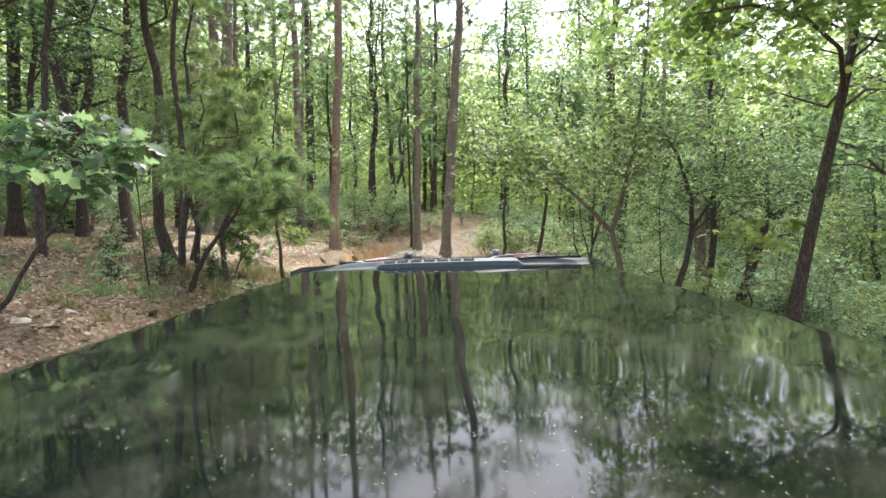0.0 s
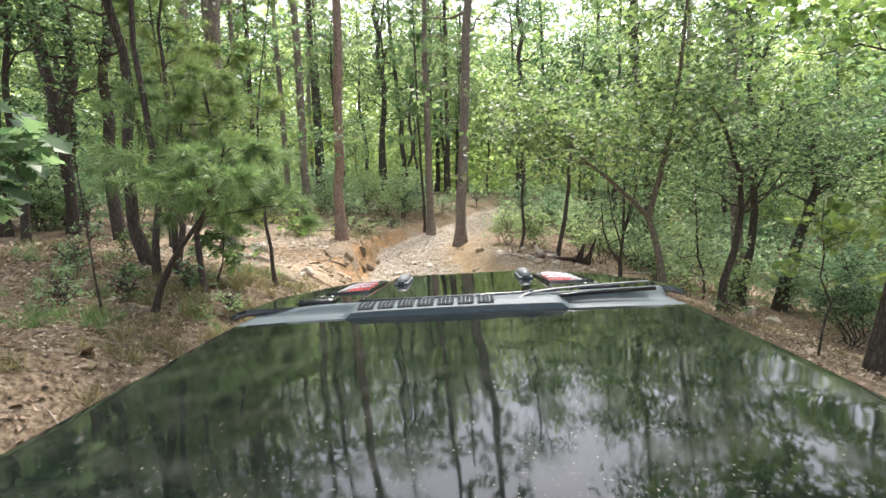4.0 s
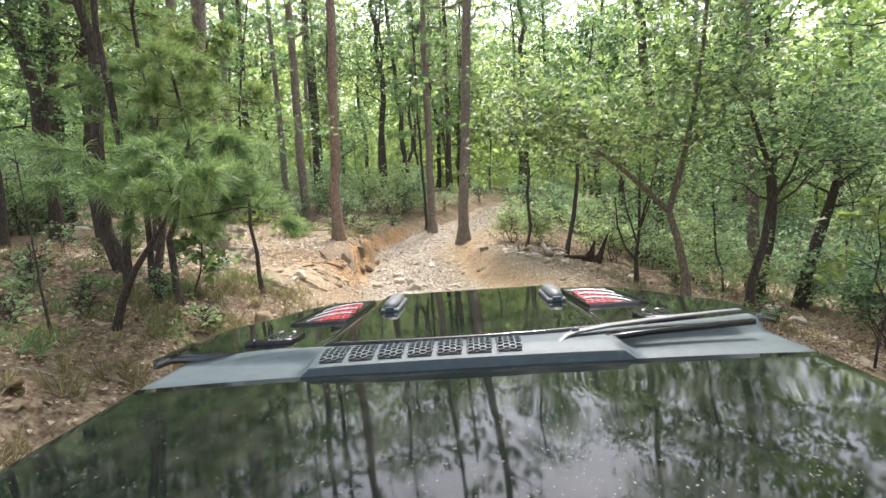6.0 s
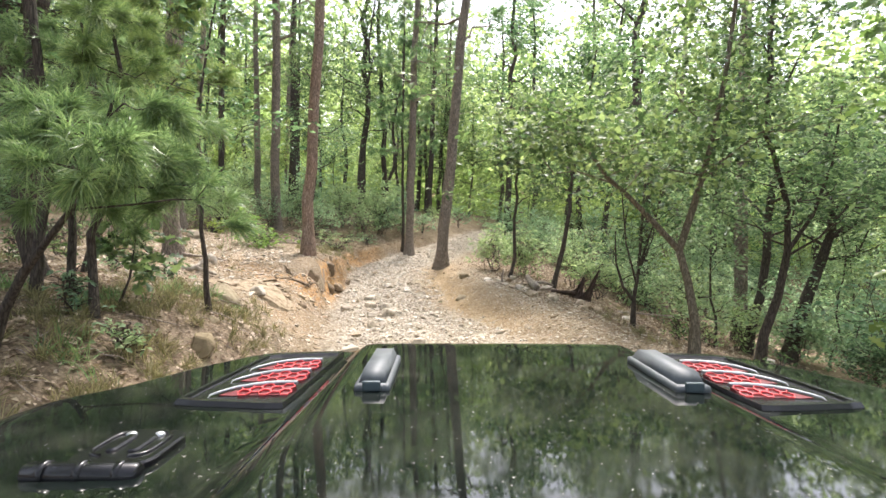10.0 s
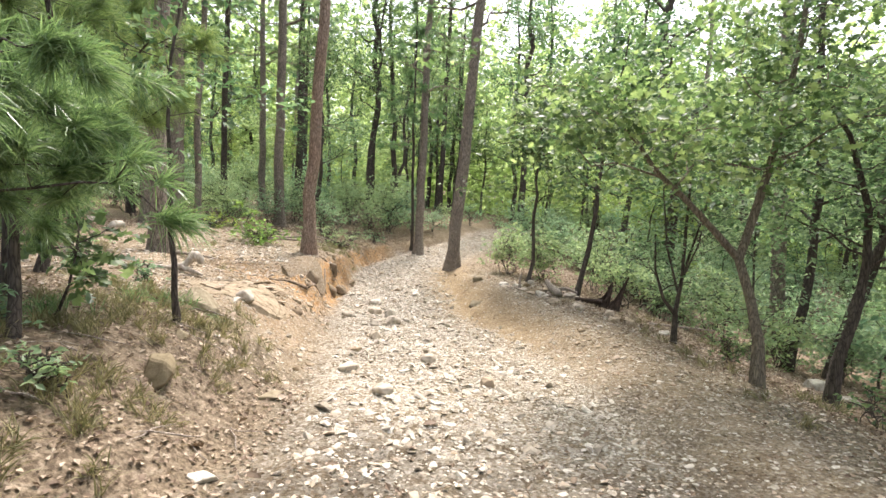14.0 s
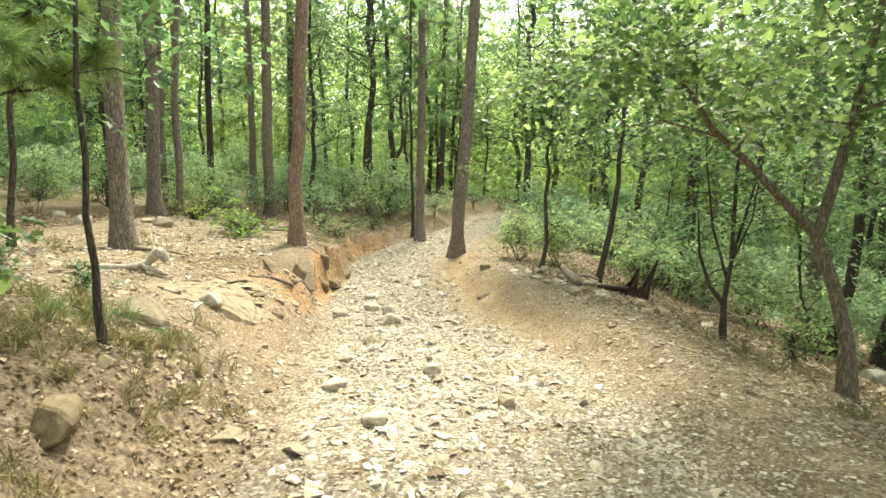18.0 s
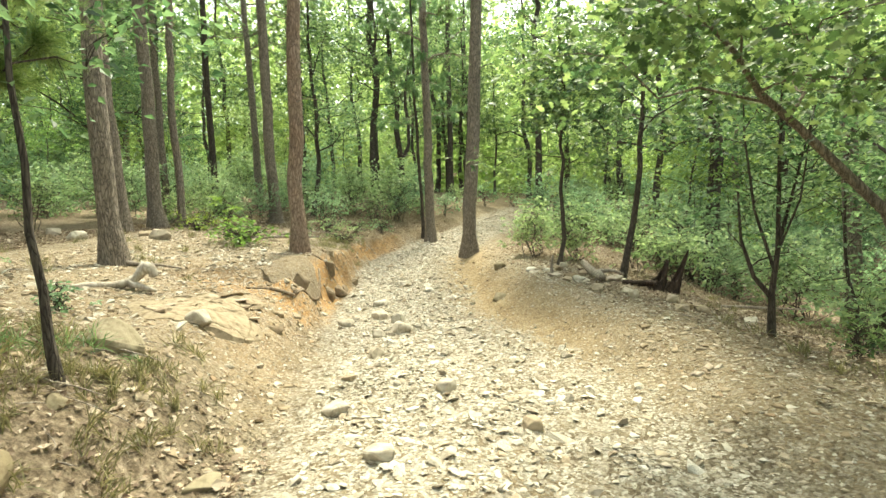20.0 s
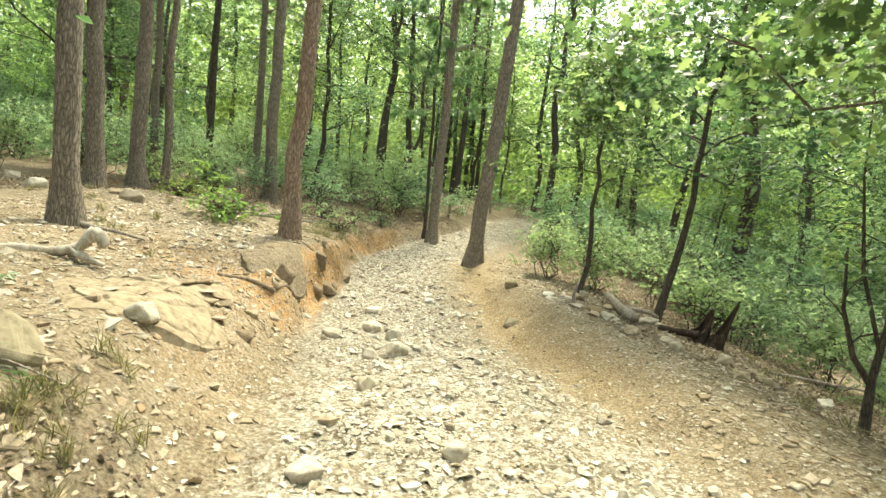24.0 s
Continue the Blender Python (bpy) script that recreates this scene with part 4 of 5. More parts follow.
def hood_height(u, v):
    """The bonnet's level at u across and v ahead: crowned, with a raised middle and falling to the nose."""
    u, v = np.asarray(u, float), np.asarray(v, float)
    half = 0.42 - 0.03 * (v - 0.9)
    z = HOOD_Z - 0.016 * (np.abs(u) / 0.9) ** 2.4 - 0.022 * ease((np.abs(u) - half + 0.03) / 0.045)
    return z - 0.012 * (v - 0.72) - 0.05 * ease((v - 1.62) / 0.25) ** 2 - 0.02 * ease((np.abs(u) - 0.92) / 0.12) ** 2


def sheet(us, vs, surface, drop, material, name, line=None):
    """A panel over a grid, with edges folded down by drop."""
    u, v = np.meshgrid(us, vs)
    if line:
        v = line(u, v)
    z = surface(u, v)
    rim_u, rim_v = np.pad(u, 1, mode="edge"), np.pad(v, 1, mode="edge")
    rim_z = np.pad(z, 1, mode="edge")
    rim_z[0], rim_z[-1], rim_z[:, 0], rim_z[:, -1] = rim_z[0] - drop, rim_z[-1] - drop, rim_z[:, 0] - drop, rim_z[:, -1] - drop
    p = np.stack([rim_u, rim_v, rim_z], -1)
    ny, nx = p.shape[:2]
    i, j = np.meshgrid(np.arange(nx - 1), np.arange(ny - 1))
    a = (j * nx + i).ravel()
    return from_arrays(name, p.reshape(-1, 3), np.stack([a, a + 1, a + 1 + nx, a + nx], -1), material, True)


def hexagons(u0, u1, v0, v1, r, inside, level, thick, name, material, hollow=0.8):
    """A mesh of open hexagons: flat rings with depth over a patch of the bonnet or cowl."""
    verts, faces = [], []
    step_u, step_v = r * 1.5, r * math.sqrt(3)
    a = np.arange(6) * math.pi / 3
    for i in range(int((u1 - u0) / step_u) + 2):
        for j in range(int((v1 - v0) / step_v) + 2):
            c = (u0 + i * step_u, v0 + (j + 0.5 * (i % 2)) * step_v)
            if not inside(*c):
                continue
            k = len(verts)
            for rr, dz in ((r * 1.0, 0), (r * hollow, 0), (r * hollow, -thick), (r * 1.0, -thick)):
                for t in a:
                    x, y = c[0] + math.cos(t) * rr, c[1] + math.sin(t) * rr
                    verts.append((x, y, float(level(x, y)) + dz))
            for n in range(6):
                m = (n + 1) % 6
                faces += [(k + n, k + m, k + 6 + m, k + 6 + n), (k + 6 + n, k + 6 + m, k + 12 + m, k + 12 + n), (k + 18 + n, k + 18 + m, k + m, k + n)]
    return from_arrays(name, np.array(verts), np.array(faces), material)


def vent_frame(side):
    """A slanted opening frame of bevelled bars, following the bonnet."""
    bm = bmesh.new()
    corners = [(0.435, 1.63), (0.635, 1.61), (0.675, 1.18), (0.455, 1.14)]
    ring = []
    for scale, dz in ((1.07, 0.001), (1.035, 0.010), (0.97, 0.009), (0.94, 0.003)):
        cu, cv = sum(c[0] for c in corners) / 4, sum(c[1] for c in corners) / 4
        row = []
        for k in range(4):
            a, b, c = corners[k - 1], corners[k], corners[(k + 1) % 4]
            for p, w in ((a, 0.16), (b, 0.0), (c, 0.16)):
                u, v = b[0] + (p[0] - b[0]) * w, b[1] + (p[1] - b[1]) * w
                if w == 0:
                    u, v = b[0] + (cu - b[0]) * 0.03, b[1] + (cv - b[1]) * 0.03
                u, v = cu + (u - cu) * scale, cv + (v - cv) * scale
                row.append(bm.verts.new((u * side, v, float(hood_height(u, v)) + dz)))
        ring.append(row)
    for r0, r1 in zip(ring, ring[1:]):
        for k in range(12):
            bm.faces.new((r0[k], r0[(k + 1) % 12], r1[(k + 1) % 12], r1[k]))
    bm.faces.new(ring[-1])
    bmesh.ops.recalc_face_normals(bm, faces=bm.faces)
    return bm


def slot_level(u, w, v):
    """The red mesh leans towards the cabin: it rises ahead from the slot's rear edge."""
    return hood_height(u, w) + 0.004 + 0.2 * (w - v + 0.016)


def blade(side, k):
    """A curved silver louvre along the top edge of a slot, drawn out to a point."""
    v = 1.23 + 0.115 * k
    pts = [(0.46, v + 0.033), (0.5, v + 0.034), (0.545, v + 0.027), (0.585, v + 0.012), (0.612, v - 0.006), (0.625, v - 0.018)]
    p = np.array([(u * side, w, float(slot_level(u, w, v)) + 0.003) for u, w in pts])
    q = np.concatenate([p, p[-1:] + (0, -0.01, -0.004)])
    return from_arrays("blade", *tube_arrays(q, np.array([0.004, 0.0045, 0.0045, 0.004, 0.003, 0.002, 0.001]), 8), M_SILVER, True)


def red_slot(side, k):
    """The dark red floor behind the mesh, a half leaf in outline."""
    v = 1.23 + 0.115 * k
    bm = bmesh.new()
    pts = [(0.462, v + 0.03), (0.51, v + 0.03), (0.55, v + 0.021), (0.585, v + 0.006), (0.61, v - 0.012), (0.585, v - 0.016), (0.464, v - 0.016)]
    top = [bm.verts.new((u * side, w, float(slot_level(u, w, v)))) for u, w in pts]
    low = [bm.verts.new((u * side, w, float(hood_height(u, w)) + 0.001)) for u, w in pts]
    bm.faces.new(top)
    for i in range(7):
        bm.faces.new((top[i], top[(i + 1) % 7], low[(i + 1) % 7], low[i]))
    bmesh.ops.recalc_face_normals(bm, faces=bm.faces)
    return bm


def rounded_plate(bm, x, y, hx, hy, r, z0, z1):
    """A flat plate with round corners and a chamfered top edge."""
    rows = []
    for inset, z in ((0.0, z0), (0.0, z1 - 0.003), (0.003, z1)):
        row = []
        for k, (sx, sy) in enumerate(((1, 1), (-1, 1), (-1, -1), (1, -1))):
            for s in range(6):
                t = math.pi / 2 * (k + s / 5)
                row.append(bm.verts.new((x + sx * (hx - r) + math.cos(t) * (r - inset), y + sy * (hy - r) + math.sin(t) * (r - inset), z)))
        rows.append(row)
    n = len(rows[0])
    for r0, r1 in zip(rows, rows[1:]):
        for i in range(n):
            bm.faces.new((r0[i], r0[(i + 1) % n], r1[(i + 1) % n], r1[i]))
    bm.faces.new(rows[-1])


def oval_loop(x, y, z, hx, hy, r):
    """A raised bead round a long oval."""
    t = np.linspace(0, 2 * np.pi, 29)
    p = np.stack([x + hx * np.sign(np.cos(t)) * np.abs(np.cos(t)) ** 0.5, y + hy * np.sign(np.sin(t)) * np.abs(np.sin(t)) ** 0.5, np.full(29, z)], -1)
    return tube_arrays(p, np.full(29, r), 6)


def wheel(parent, x, y):
    hub = part("wheel", from_arrays("wheel", *stem(np.array([(x - 0.1, y, 0.42), (x + 0.1, y, 0.42)]), 0.2, 0.2, 24), M_GREY, True), None, parent)
    bm = bmesh.new()
    n, prof = 40, [(-0.13, 0.24), (-0.14, 0.36), (-0.11, 0.41), (0.0, 0.42), (0.11, 0.41), (0.14, 0.36), (0.13, 0.24)]
    rows = []
    for i in range(n):
        a = 2 * math.pi * i / n
        rows.append([bm.verts.new((x + w, y + math.cos(a) * (r + 0.012 * (i % 2) * (r > 0.4)), 0.42 + math.sin(a) * (r + 0.012 * (i % 2) * (r > 0.4)))) for w, r in prof])
    for i in range(n):
        for k in range(len(prof) - 1):
            bm.faces.new((rows[i][k], rows[i][k + 1], rows[(i + 1) % n][k + 1], rows[(i + 1) % n][k]))
    bmesh.ops.recalc_face_normals(bm, faces=bm.faces)
    part("tyre", bm, M_RUBBER, hub, "black treaded rubber tyre", True)
    return hub


def flat_bar(points, widths, thick):
    """A flat bent bar with rounded edges, lying level."""
    bm = bmesh.new()
    p = [Vector(q) for q in points]
    rows = []
    for k, (q, w) in enumerate(zip(p, widths)):
        d = p[min(k + 1, len(p) - 1)] - p[max(k - 1, 0)]
        side = Vector((d.y, -d.x, 0)).normalized() * w * 0.5
        up = Vector((0, 0, thick * 0.5))
        rows.append([bm.verts.new(q + side * a + up * b) for a, b in ((1, -0.5), (1, 0.5), (0.85, 1), (-0.85, 1), (-1, 0.5), (-1, -0.5), (-0.85, -1), (0.85, -1))])
    for r0, r1 in zip(rows, rows[1:]):
        for k in range(8):
            bm.faces.new((r0[k], r0[(k + 1) % 8], r1[(k + 1) % 8], r1[k]))
    bm.faces.new(rows[0])
    bm.faces.new(rows[-1][::-1])
    bmesh.ops.recalc_face_normals(bm, faces=bm.faces)
    return bm


def build_car():
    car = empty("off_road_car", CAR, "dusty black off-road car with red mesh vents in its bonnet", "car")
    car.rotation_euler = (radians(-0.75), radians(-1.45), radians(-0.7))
    part("bonnet", sheet(np.linspace(-WIDE, WIDE, 91), np.linspace(0, 1, 60), hood_height, 0.03, M_PAINT, "bonnet", hood_line), None, car, "dusty glossy black bonnet with a raised middle")
    for side in (-1, 1):
        vent = part("bonnet_vent", vent_frame(side), M_BLACK, car, "black vent frame with red mesh slots")
        for k in range(3):
            slot = red_slot(side, k)
            part("red_slot", slot, M_RED, vent, "red mesh slot")
            v = 1.23 + 0.115 * k
            inside = lambda u, w, v=v: v - 0.012 < w < v + 0.022 and 0.47 < u < 0.582 - 1.1 * (w - v)
            me = hexagons(0.474, 0.6, v - 0.009, v + 0.026, 0.0142, inside, lambda u, w, v=v: slot_level(u, w, v) + 0.004, 0.003, "hexagon_mesh", M_REDLINE, 0.84)
            if side < 0:
                me.transform(Matrix.Diagonal((-1, 1, 1, 1)))
            part("hexagon_mesh", me, None, vent, "bright red hexagon mesh")
            part("blade", blade(side, k), None, vent, "silver louvre blade")
        # rubber rest for a folded windscreen
        bm = bmesh.new()
        x = (0.343 if side > 0 else 0.29) * side
        z = float(hood_height(0.305, 1.3))
        box(bm, x - 0.036, x + 0.036, 1.17, 1.45, z - 0.005, z + 0.014, 0.008)
        for v in box(bm, x - 0.029, x + 0.029, 1.18, 1.44, z + 0.008, z + 0.036, 0.0):
            if v.co.z > z + 0.03:
                v.co.x = x + (v.co.x - x) * 0.72
                v.co.y = 1.305 + (v.co.y - 1.305) * 0.8
        rest = part("windscreen_rest", bm, M_GREY, car, "grey cast rest with a bevelled top", True)
        bm = bmesh.new()
        box(bm, x - 0.018, x + 0.018, 1.164, 1.176, z + 0.002, z + 0.022, 0.004)
        part("emblem_plate", bm, M_COWL, rest, "small dark moulded plate")
        # hinge
        hz = float(hood_height(0.62, 0.93))
        bm = bmesh.new()
        rounded_plate(bm, side * 0.615, 0.925, 0.06, 0.068, 0.03, hz - 0.006, hz + 0.013)
        hinge = part("bonnet_hinge", bm, M_BLACK, car, "glossy black bonnet hinge with an oval bead")
        part("bead", from_arrays("bead", *oval_loop(side * 0.615, 0.93, hz + 0.013, 0.043, 0.046, 0.0035), M_BLACK, True), None, hinge)
        for c in (-0.016, 0.016):
            bm = bmesh.new()
            rounded_plate(bm, side * 0.615 + c, 0.93, 0.008, 0.032, 0.007, hz + 0.008, hz + 0.017)
            part("rib", bm, M_BLACK, hinge)
        for c in (-0.022, 0.022):
            part("bolt", from_arrays("bolt", *tube_arrays(np.array([(side * 0.615 + c, 0.965, hz + 0.011 + w) for w in (0, 0.004, 0.006, 0.0065)]), np.array([0.008, 0.008, 0.006, 0.001]), 10), M_SILVER, True), None, hinge, "worn metal bolt head")
        for c in (-0.05, 0.0, 0.052):
            part("collar", from_arrays("collar", *tube_arrays(np.array([(side * 0.635 + c + w, 0.85, hz + 0.002) for w in (-0.005, -0.0045, 0.0045, 0.005)]), np.array([0.012, 0.0185, 0.0185, 0.012]), 14), M_BLACK, True), None, hinge)
        part("hinge_pin", from_arrays("hinge_pin", *tube_arrays(np.array([(side * 0.635 + w, 0.85, hz + 0.002) for w in (-0.079, -0.078, -0.074, 0.074, 0.078, 0.079)]), np.array([0.001, 0.013, 0.016, 0.016, 0.013, 0.001]), 14), M_BLACK, True), None, hinge)
        # side panel and wing
        bm = bmesh.new()
        box(bm, side * 0.88 - 0.02, side * 0.88 + 0.02, 0.3, 1.2, 0.62, HOOD_Z - 0.1, 0.015)
        part("side_panel", bm, M_PAINT, car, "", True)
        bm = bmesh.new()
        box(bm, side * 0.99 - 0.11, side * 0.99 + 0.11, 0.85, 1.7, 0.93, 0.985, 0.02)
        part("wing", bm, M_BLACK, car, "flat black front wing", True)
    cowl_line = lambda u, s: 0.52 + (0.14 + np.where(u > 0, 0.34, 0.22) * (np.abs(u) / WIDE) ** 2) * s
    # cowl between bonnet and windscreen
    cowl_z = lambda u, v: HOOD_Z - 0.007 - 0.03 * (np.abs(u) / 0.9) ** 2.4 - 0.015 * ease((0.6 - v) / 0.08) - 0.035 * ease((np.abs(u) - 0.40) / 0.05) * ease((0.64 + 0.3 * (np.abs(u) / WIDE) ** 2 - v) / 0.05)
    cowl = part("cowl", sheet(np.linspace(-0.9, 0.9, 81), np.linspace(0, 1, 16), cowl_z, 0.06, M_COWL, "cowl", cowl_line), None, car, "grey plastic cowl panel")
    for k in range(7):
        c = -0.352 + 0.0785 * k
        # no hole behind the mesh: the opening's shade is this sheet's dark colour
        g = part("cowl_grille", sheet(np.linspace(c - 0.03, c + 0.03, 5), np.linspace(0.545, 0.642, 9), lambda u, w: cowl_z(u, w) + 0.003, 0.008, M_DARK, "cowl_grille"), None, cowl, "dark hexagon air grille")
        inside = lambda u, w, c=c: abs(u - c) < 0.027 and 0.55 < w < 0.638
        part("grille_mesh", hexagons(c - 0.024, c + 0.028, 0.556, 0.638, 0.0105, inside, lambda u, w: cowl_z(u, w) + 0.007, 0.004, "grille_mesh", M_COWL), None, g)
    # wiper arm
    arm = part("wiper_arm", flat_bar([(0.222, 0.565, 1.166), (0.25, 0.59, 1.172), (0.272, 0.62, 1.18), (0.305, 0.64, 1.186), (0.40, 0.672, 1.19), (0.52, 0.71, 1.19), (0.66, 0.752, 1.188), (0.82, 0.8, 1.184)], [0.016, 0.018, 0.022, 0.03, 0.03, 0.028, 0.026, 0.023], 0.007), M_ARM, car, "dusty silver wiper arm", True)
    part("pivot_bolt", from_arrays("pivot_bolt", *tube_arrays(np.array([(0.305, 0.64, 1.188), (0.305, 0.64, 1.194), (0.305, 0.64, 1.198), (0.305, 0.64, 1.199)]), np.array([0.010, 0.010, 0.007, 0.001]), 14), M_GREY, True), None, arm)
    # black bar laid in for the shade of the hollow below the arm
    part("hollow_shade", flat_bar([(0.30, 0.61, 1.165), (0.5, 0.655, 1.17), (0.82, 0.72, 1.165)], [0.022, 0.03, 0.02], 0.014), M_BLACK, arm, "black bar standing in for the dark hollow under the arm", True)
    # nose, body tub and wheels
    bm = bmesh.new()
    box(bm, -0.66, 0.66, 1.7, 1.77, 0.62, HOOD_Z - 0.19, 0.03)
    part("radiator_grille", bm, M_PAINT, car, "", True)
    bm = bmesh.new()
    box(bm, -0.85, 0.85, 1.9, 2.02, 0.5, 0.68, 0.03)
    box(bm, -0.3, 0.3, 1.7, 1.92, 0.52, 0.62, 0.01)
    part("bumper", bm, M_BLACK, car, "", True)
    bm = bmesh.new()
    box(bm, -0.84, 0.84, -2.62, 0.4, 0.55, 0.97, 0.04)
    box(bm, -0.4, 0.4, 0.3, 1.6, 0.5, 0.66, 0.02)
    part("body", bm, M_PAINT, car, "", True)
    # an added taut black cover over the open cabin, rising to the cowl; stands in for the bonnet's dark gloss
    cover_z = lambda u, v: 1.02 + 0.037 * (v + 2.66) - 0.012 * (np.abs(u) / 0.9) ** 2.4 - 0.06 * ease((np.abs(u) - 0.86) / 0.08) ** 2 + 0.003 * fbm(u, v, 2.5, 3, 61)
    part("cabin_cover", sheet(np.linspace(-0.93, 0.93, 61), np.linspace(-2.66, 0.525, 80), cover_z, 0.06, M_COVER, "cabin_cover"), None, car, "added dusty black cover over the cabin, standing in for the bonnet")
    for x in (-0.84, 0.84):
        for y in (1.33, -1.75):
            wheel(car, x, y)
    return car


M_ARM = plain_material("dusty_arm_paint", (0.1, 0.107, 0.106), 0.55, 0.1)
M_COVER = paint_material("added_dusty_black_vinyl", 0.035, 0.3, 0.3)
M_REDLINE = plain_material("bright_red_plastic", (0.52, 0.05, 0.055), 0.35)
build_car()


# ---- fallen wood, stumps and rocks ----
def rock_mesh(name, size, seed, material, cuts=2):
    """A broken, angular stone: the hull of a few points, its edges worn."""
    r = np.random.default_rng(seed)
    bm = bmesh.new()
    for _ in range(8 + 4 * cuts):
        d = r.normal(size=3)
        d = d / np.abs(d).max() * 0.55 + d / np.linalg.norm(d) * 0.45
        d *= r.uniform(0.8, 1.0)
        bm.verts.new((d[0] * size[0], d[1] * size[1], d[2] * size[2]))
    h = bmesh.ops.convex_hull(bm, input=bm.verts)
    bmesh.ops.delete(bm, geom=list({e for e in h["geom_interior"] + h["geom_unused"] if isinstance(e, bmesh.types.BMVert)}), context="VERTS")
    bmesh.ops.dissolve_limit(bm, angle_limit=0.25, verts=bm.verts, edges=bm.edges)
    if cuts > 1:
        bmesh.ops.bevel(bm, geom=bm.edges[:], offset=min(size) * 0.10, segments=1, affect="EDGES", profile=0.5)
    if cuts > 2:
        bmesh.ops.triangulate(bm, faces=bm.faces)
        bmesh.ops.subdivide_edges(bm, edges=bm.edges[:], cuts=2, use_grid_fill=True)
        off = Vector(r.uniform(-50, 50, 3))
        for v in bm.verts:
            v.co *= 1 + 0.07 * noise.noise(v.co * 6 + off) + 0.03 * noise.noise(v.co * 22 + off)
    me = bpy.data.meshes.new(name)
    bm.to_mesh(me)
    bm.free()
    me.materials.append(material)
    return me


def rock(name, x, y, size, seed, label, material=None, sink=0.35, turn=0.0, tilt=(0, 0), category="rock", cuts=3, group=""):
    ob = new(name, rock_mesh(name, size, seed, material or M_STONE, cuts))
    ob.location = Vector(on_ground(x, y)) + Vector((0, 0, size[2] * (1 - 2 * sink)))
    ob.rotation_euler = (tilt[0], tilt[1], turn)
    return tagged(ob, label, category, group)


rock("bank_slab", -2.24, 7.1, (0.12, 0.2, 0.15), 1, "tilted sandstone slab stuck in the bank", M_BOULDER, 0.42, 0.5, (0.5, 0.3))
rock("boulder", -2.78, 8.75, (0.24, 0.3, 0.22), 3, "pale half-buried boulder beside the sapling", M_BOULDER, 0.6, 1.2, (0.2, 0.25))
rock("white_stone", -2.72, 9.95, (0.15, 0.12, 0.11), 5, "loose whitish block of stone on the shelf", None, 0.4, 0.3)
rock("brown_stone", -3.2, 11.0, (0.13, 0.1, 0.06), 6, "loose brown stone on the shelf", M_BOULDER, 0.25)
for k, (x, y, drop, size, turn, tilt) in enumerate([
        (-2.5, 13.95, 0.16, (0.16, 0.22, 0.2), 0.2, (0.08, -0.2)), (-2.56, 14.35, 0.1, (0.13, 0.2, 0.2), 0.5, (-0.1, 0.12)), (-2.4, 14.3, 0.04, (0.17, 0.22, 0.13), 1.1, (0.2, 0.1)),
        (-2.45, 14.9, 0.12, (0.15, 0.26, 0.15), 0.1, (0.1, -0.25)), (-2.4, 15.6, 0.1, (0.12, 0.22, 0.12), -0.3, (0, 0.2)),
        (-2.36, 10.95, 0.1, (0.18, 0.3, 0.1), 0.2, (0.0, 0.3)), (-2.5, 11.4, 0.07, (0.22, 0.16, 0.08), 0.9, (-0.1, 0.2))]):
    ob = rock("ledge_rock", x, y, size, 90 + k, "brown broken rock sticking out of the washed-out wall", (M_EARTH, M_EARTH, M_BEDROCK)[min(k // 3, 2)], 0.5, turn, tilt, cuts=2, group="ledge rocks")
    ob.location.z -= drop
rock("trail_slab", 0.46, 13.5, (0.16, 0.14, 0.10), 12, "flat brown slab at the rut's edge", M_BOULDER, 0.5, 0.5)
rock("trail_slab", 0.62, 15.2, (0.13, 0.12, 0.09), 13, "brown stone on the rut's edge", M_BOULDER, 0.5, 0.8)
rock("white_rock", 6.45, 12.45, (0.22, 0.17, 0.17), 14, "pale squarish rock on the wooded slope", None, 0.4, 0.3)
rock("white_rock", 6.75, 12.0, (0.18, 0.16, 0.12), 15, "pale squarish rock on the wooded slope", None, 0.4, 1.3)
rs = np.random.default_rng(4)
for k in range(9):
    rock("berm_rock", -12.5 + 0.85 * k + rs.normal(0, 0.2), 15.6 + rs.normal(0, 0.5) - 0.12 * k, tuple(rs.uniform(0.13, 0.26, 3) * (1, 1, 0.7)), 20 + k, "pale rock lining the low berm at the clearing's edge", None, 0.42, rs.uniform(0, 6), group="berm rocks")
for k in range(30):
    y = 11.0 + 4.2 * rs.uniform()
    x = 1.6 + 0.31 * (14.4 - y) + rs.normal(0, 0.38)
    rock("edge_rock", x, y, tuple(rs.uniform(0.06, 0.15, 3) * (1.1, 1, 0.7)), 40 + k, "angular grey rock on the trail's shoulder", (M_SHALE, None)[k % 2], 0.42, rs.uniform(0, 6), cuts=2, group="shoulder rocks")
for k, (x, y, s) in enumerate([(-1.36, 12.72, 0.17), (-1.05, 12.35, 0.15), (-1.52, 13.66, 0.15), (-0.95, 11.75, 0.16), (-1.2, 11.5, 0.12), (-1.75, 12.1, 0.13), (-0.75, 14.6, 0.14), (-1.3, 15.3, 0.13), (-1.1, 10.6, 0.14), (-0.3, 9.6, 0.12), (-1.2, 9.2, 0.13), (0.35, 8.7, 0.1), (-0.7, 8.3, 0.12)]):
    rock("trail_rock", x, y, (s, s * rs.uniform(0.7, 1.0), s * rs.uniform(0.55, 0.8)), 70 + k, "loose whitish rock in the stony trail bed", None, 0.42, rs.uniform(0, 6), group="trail rocks")


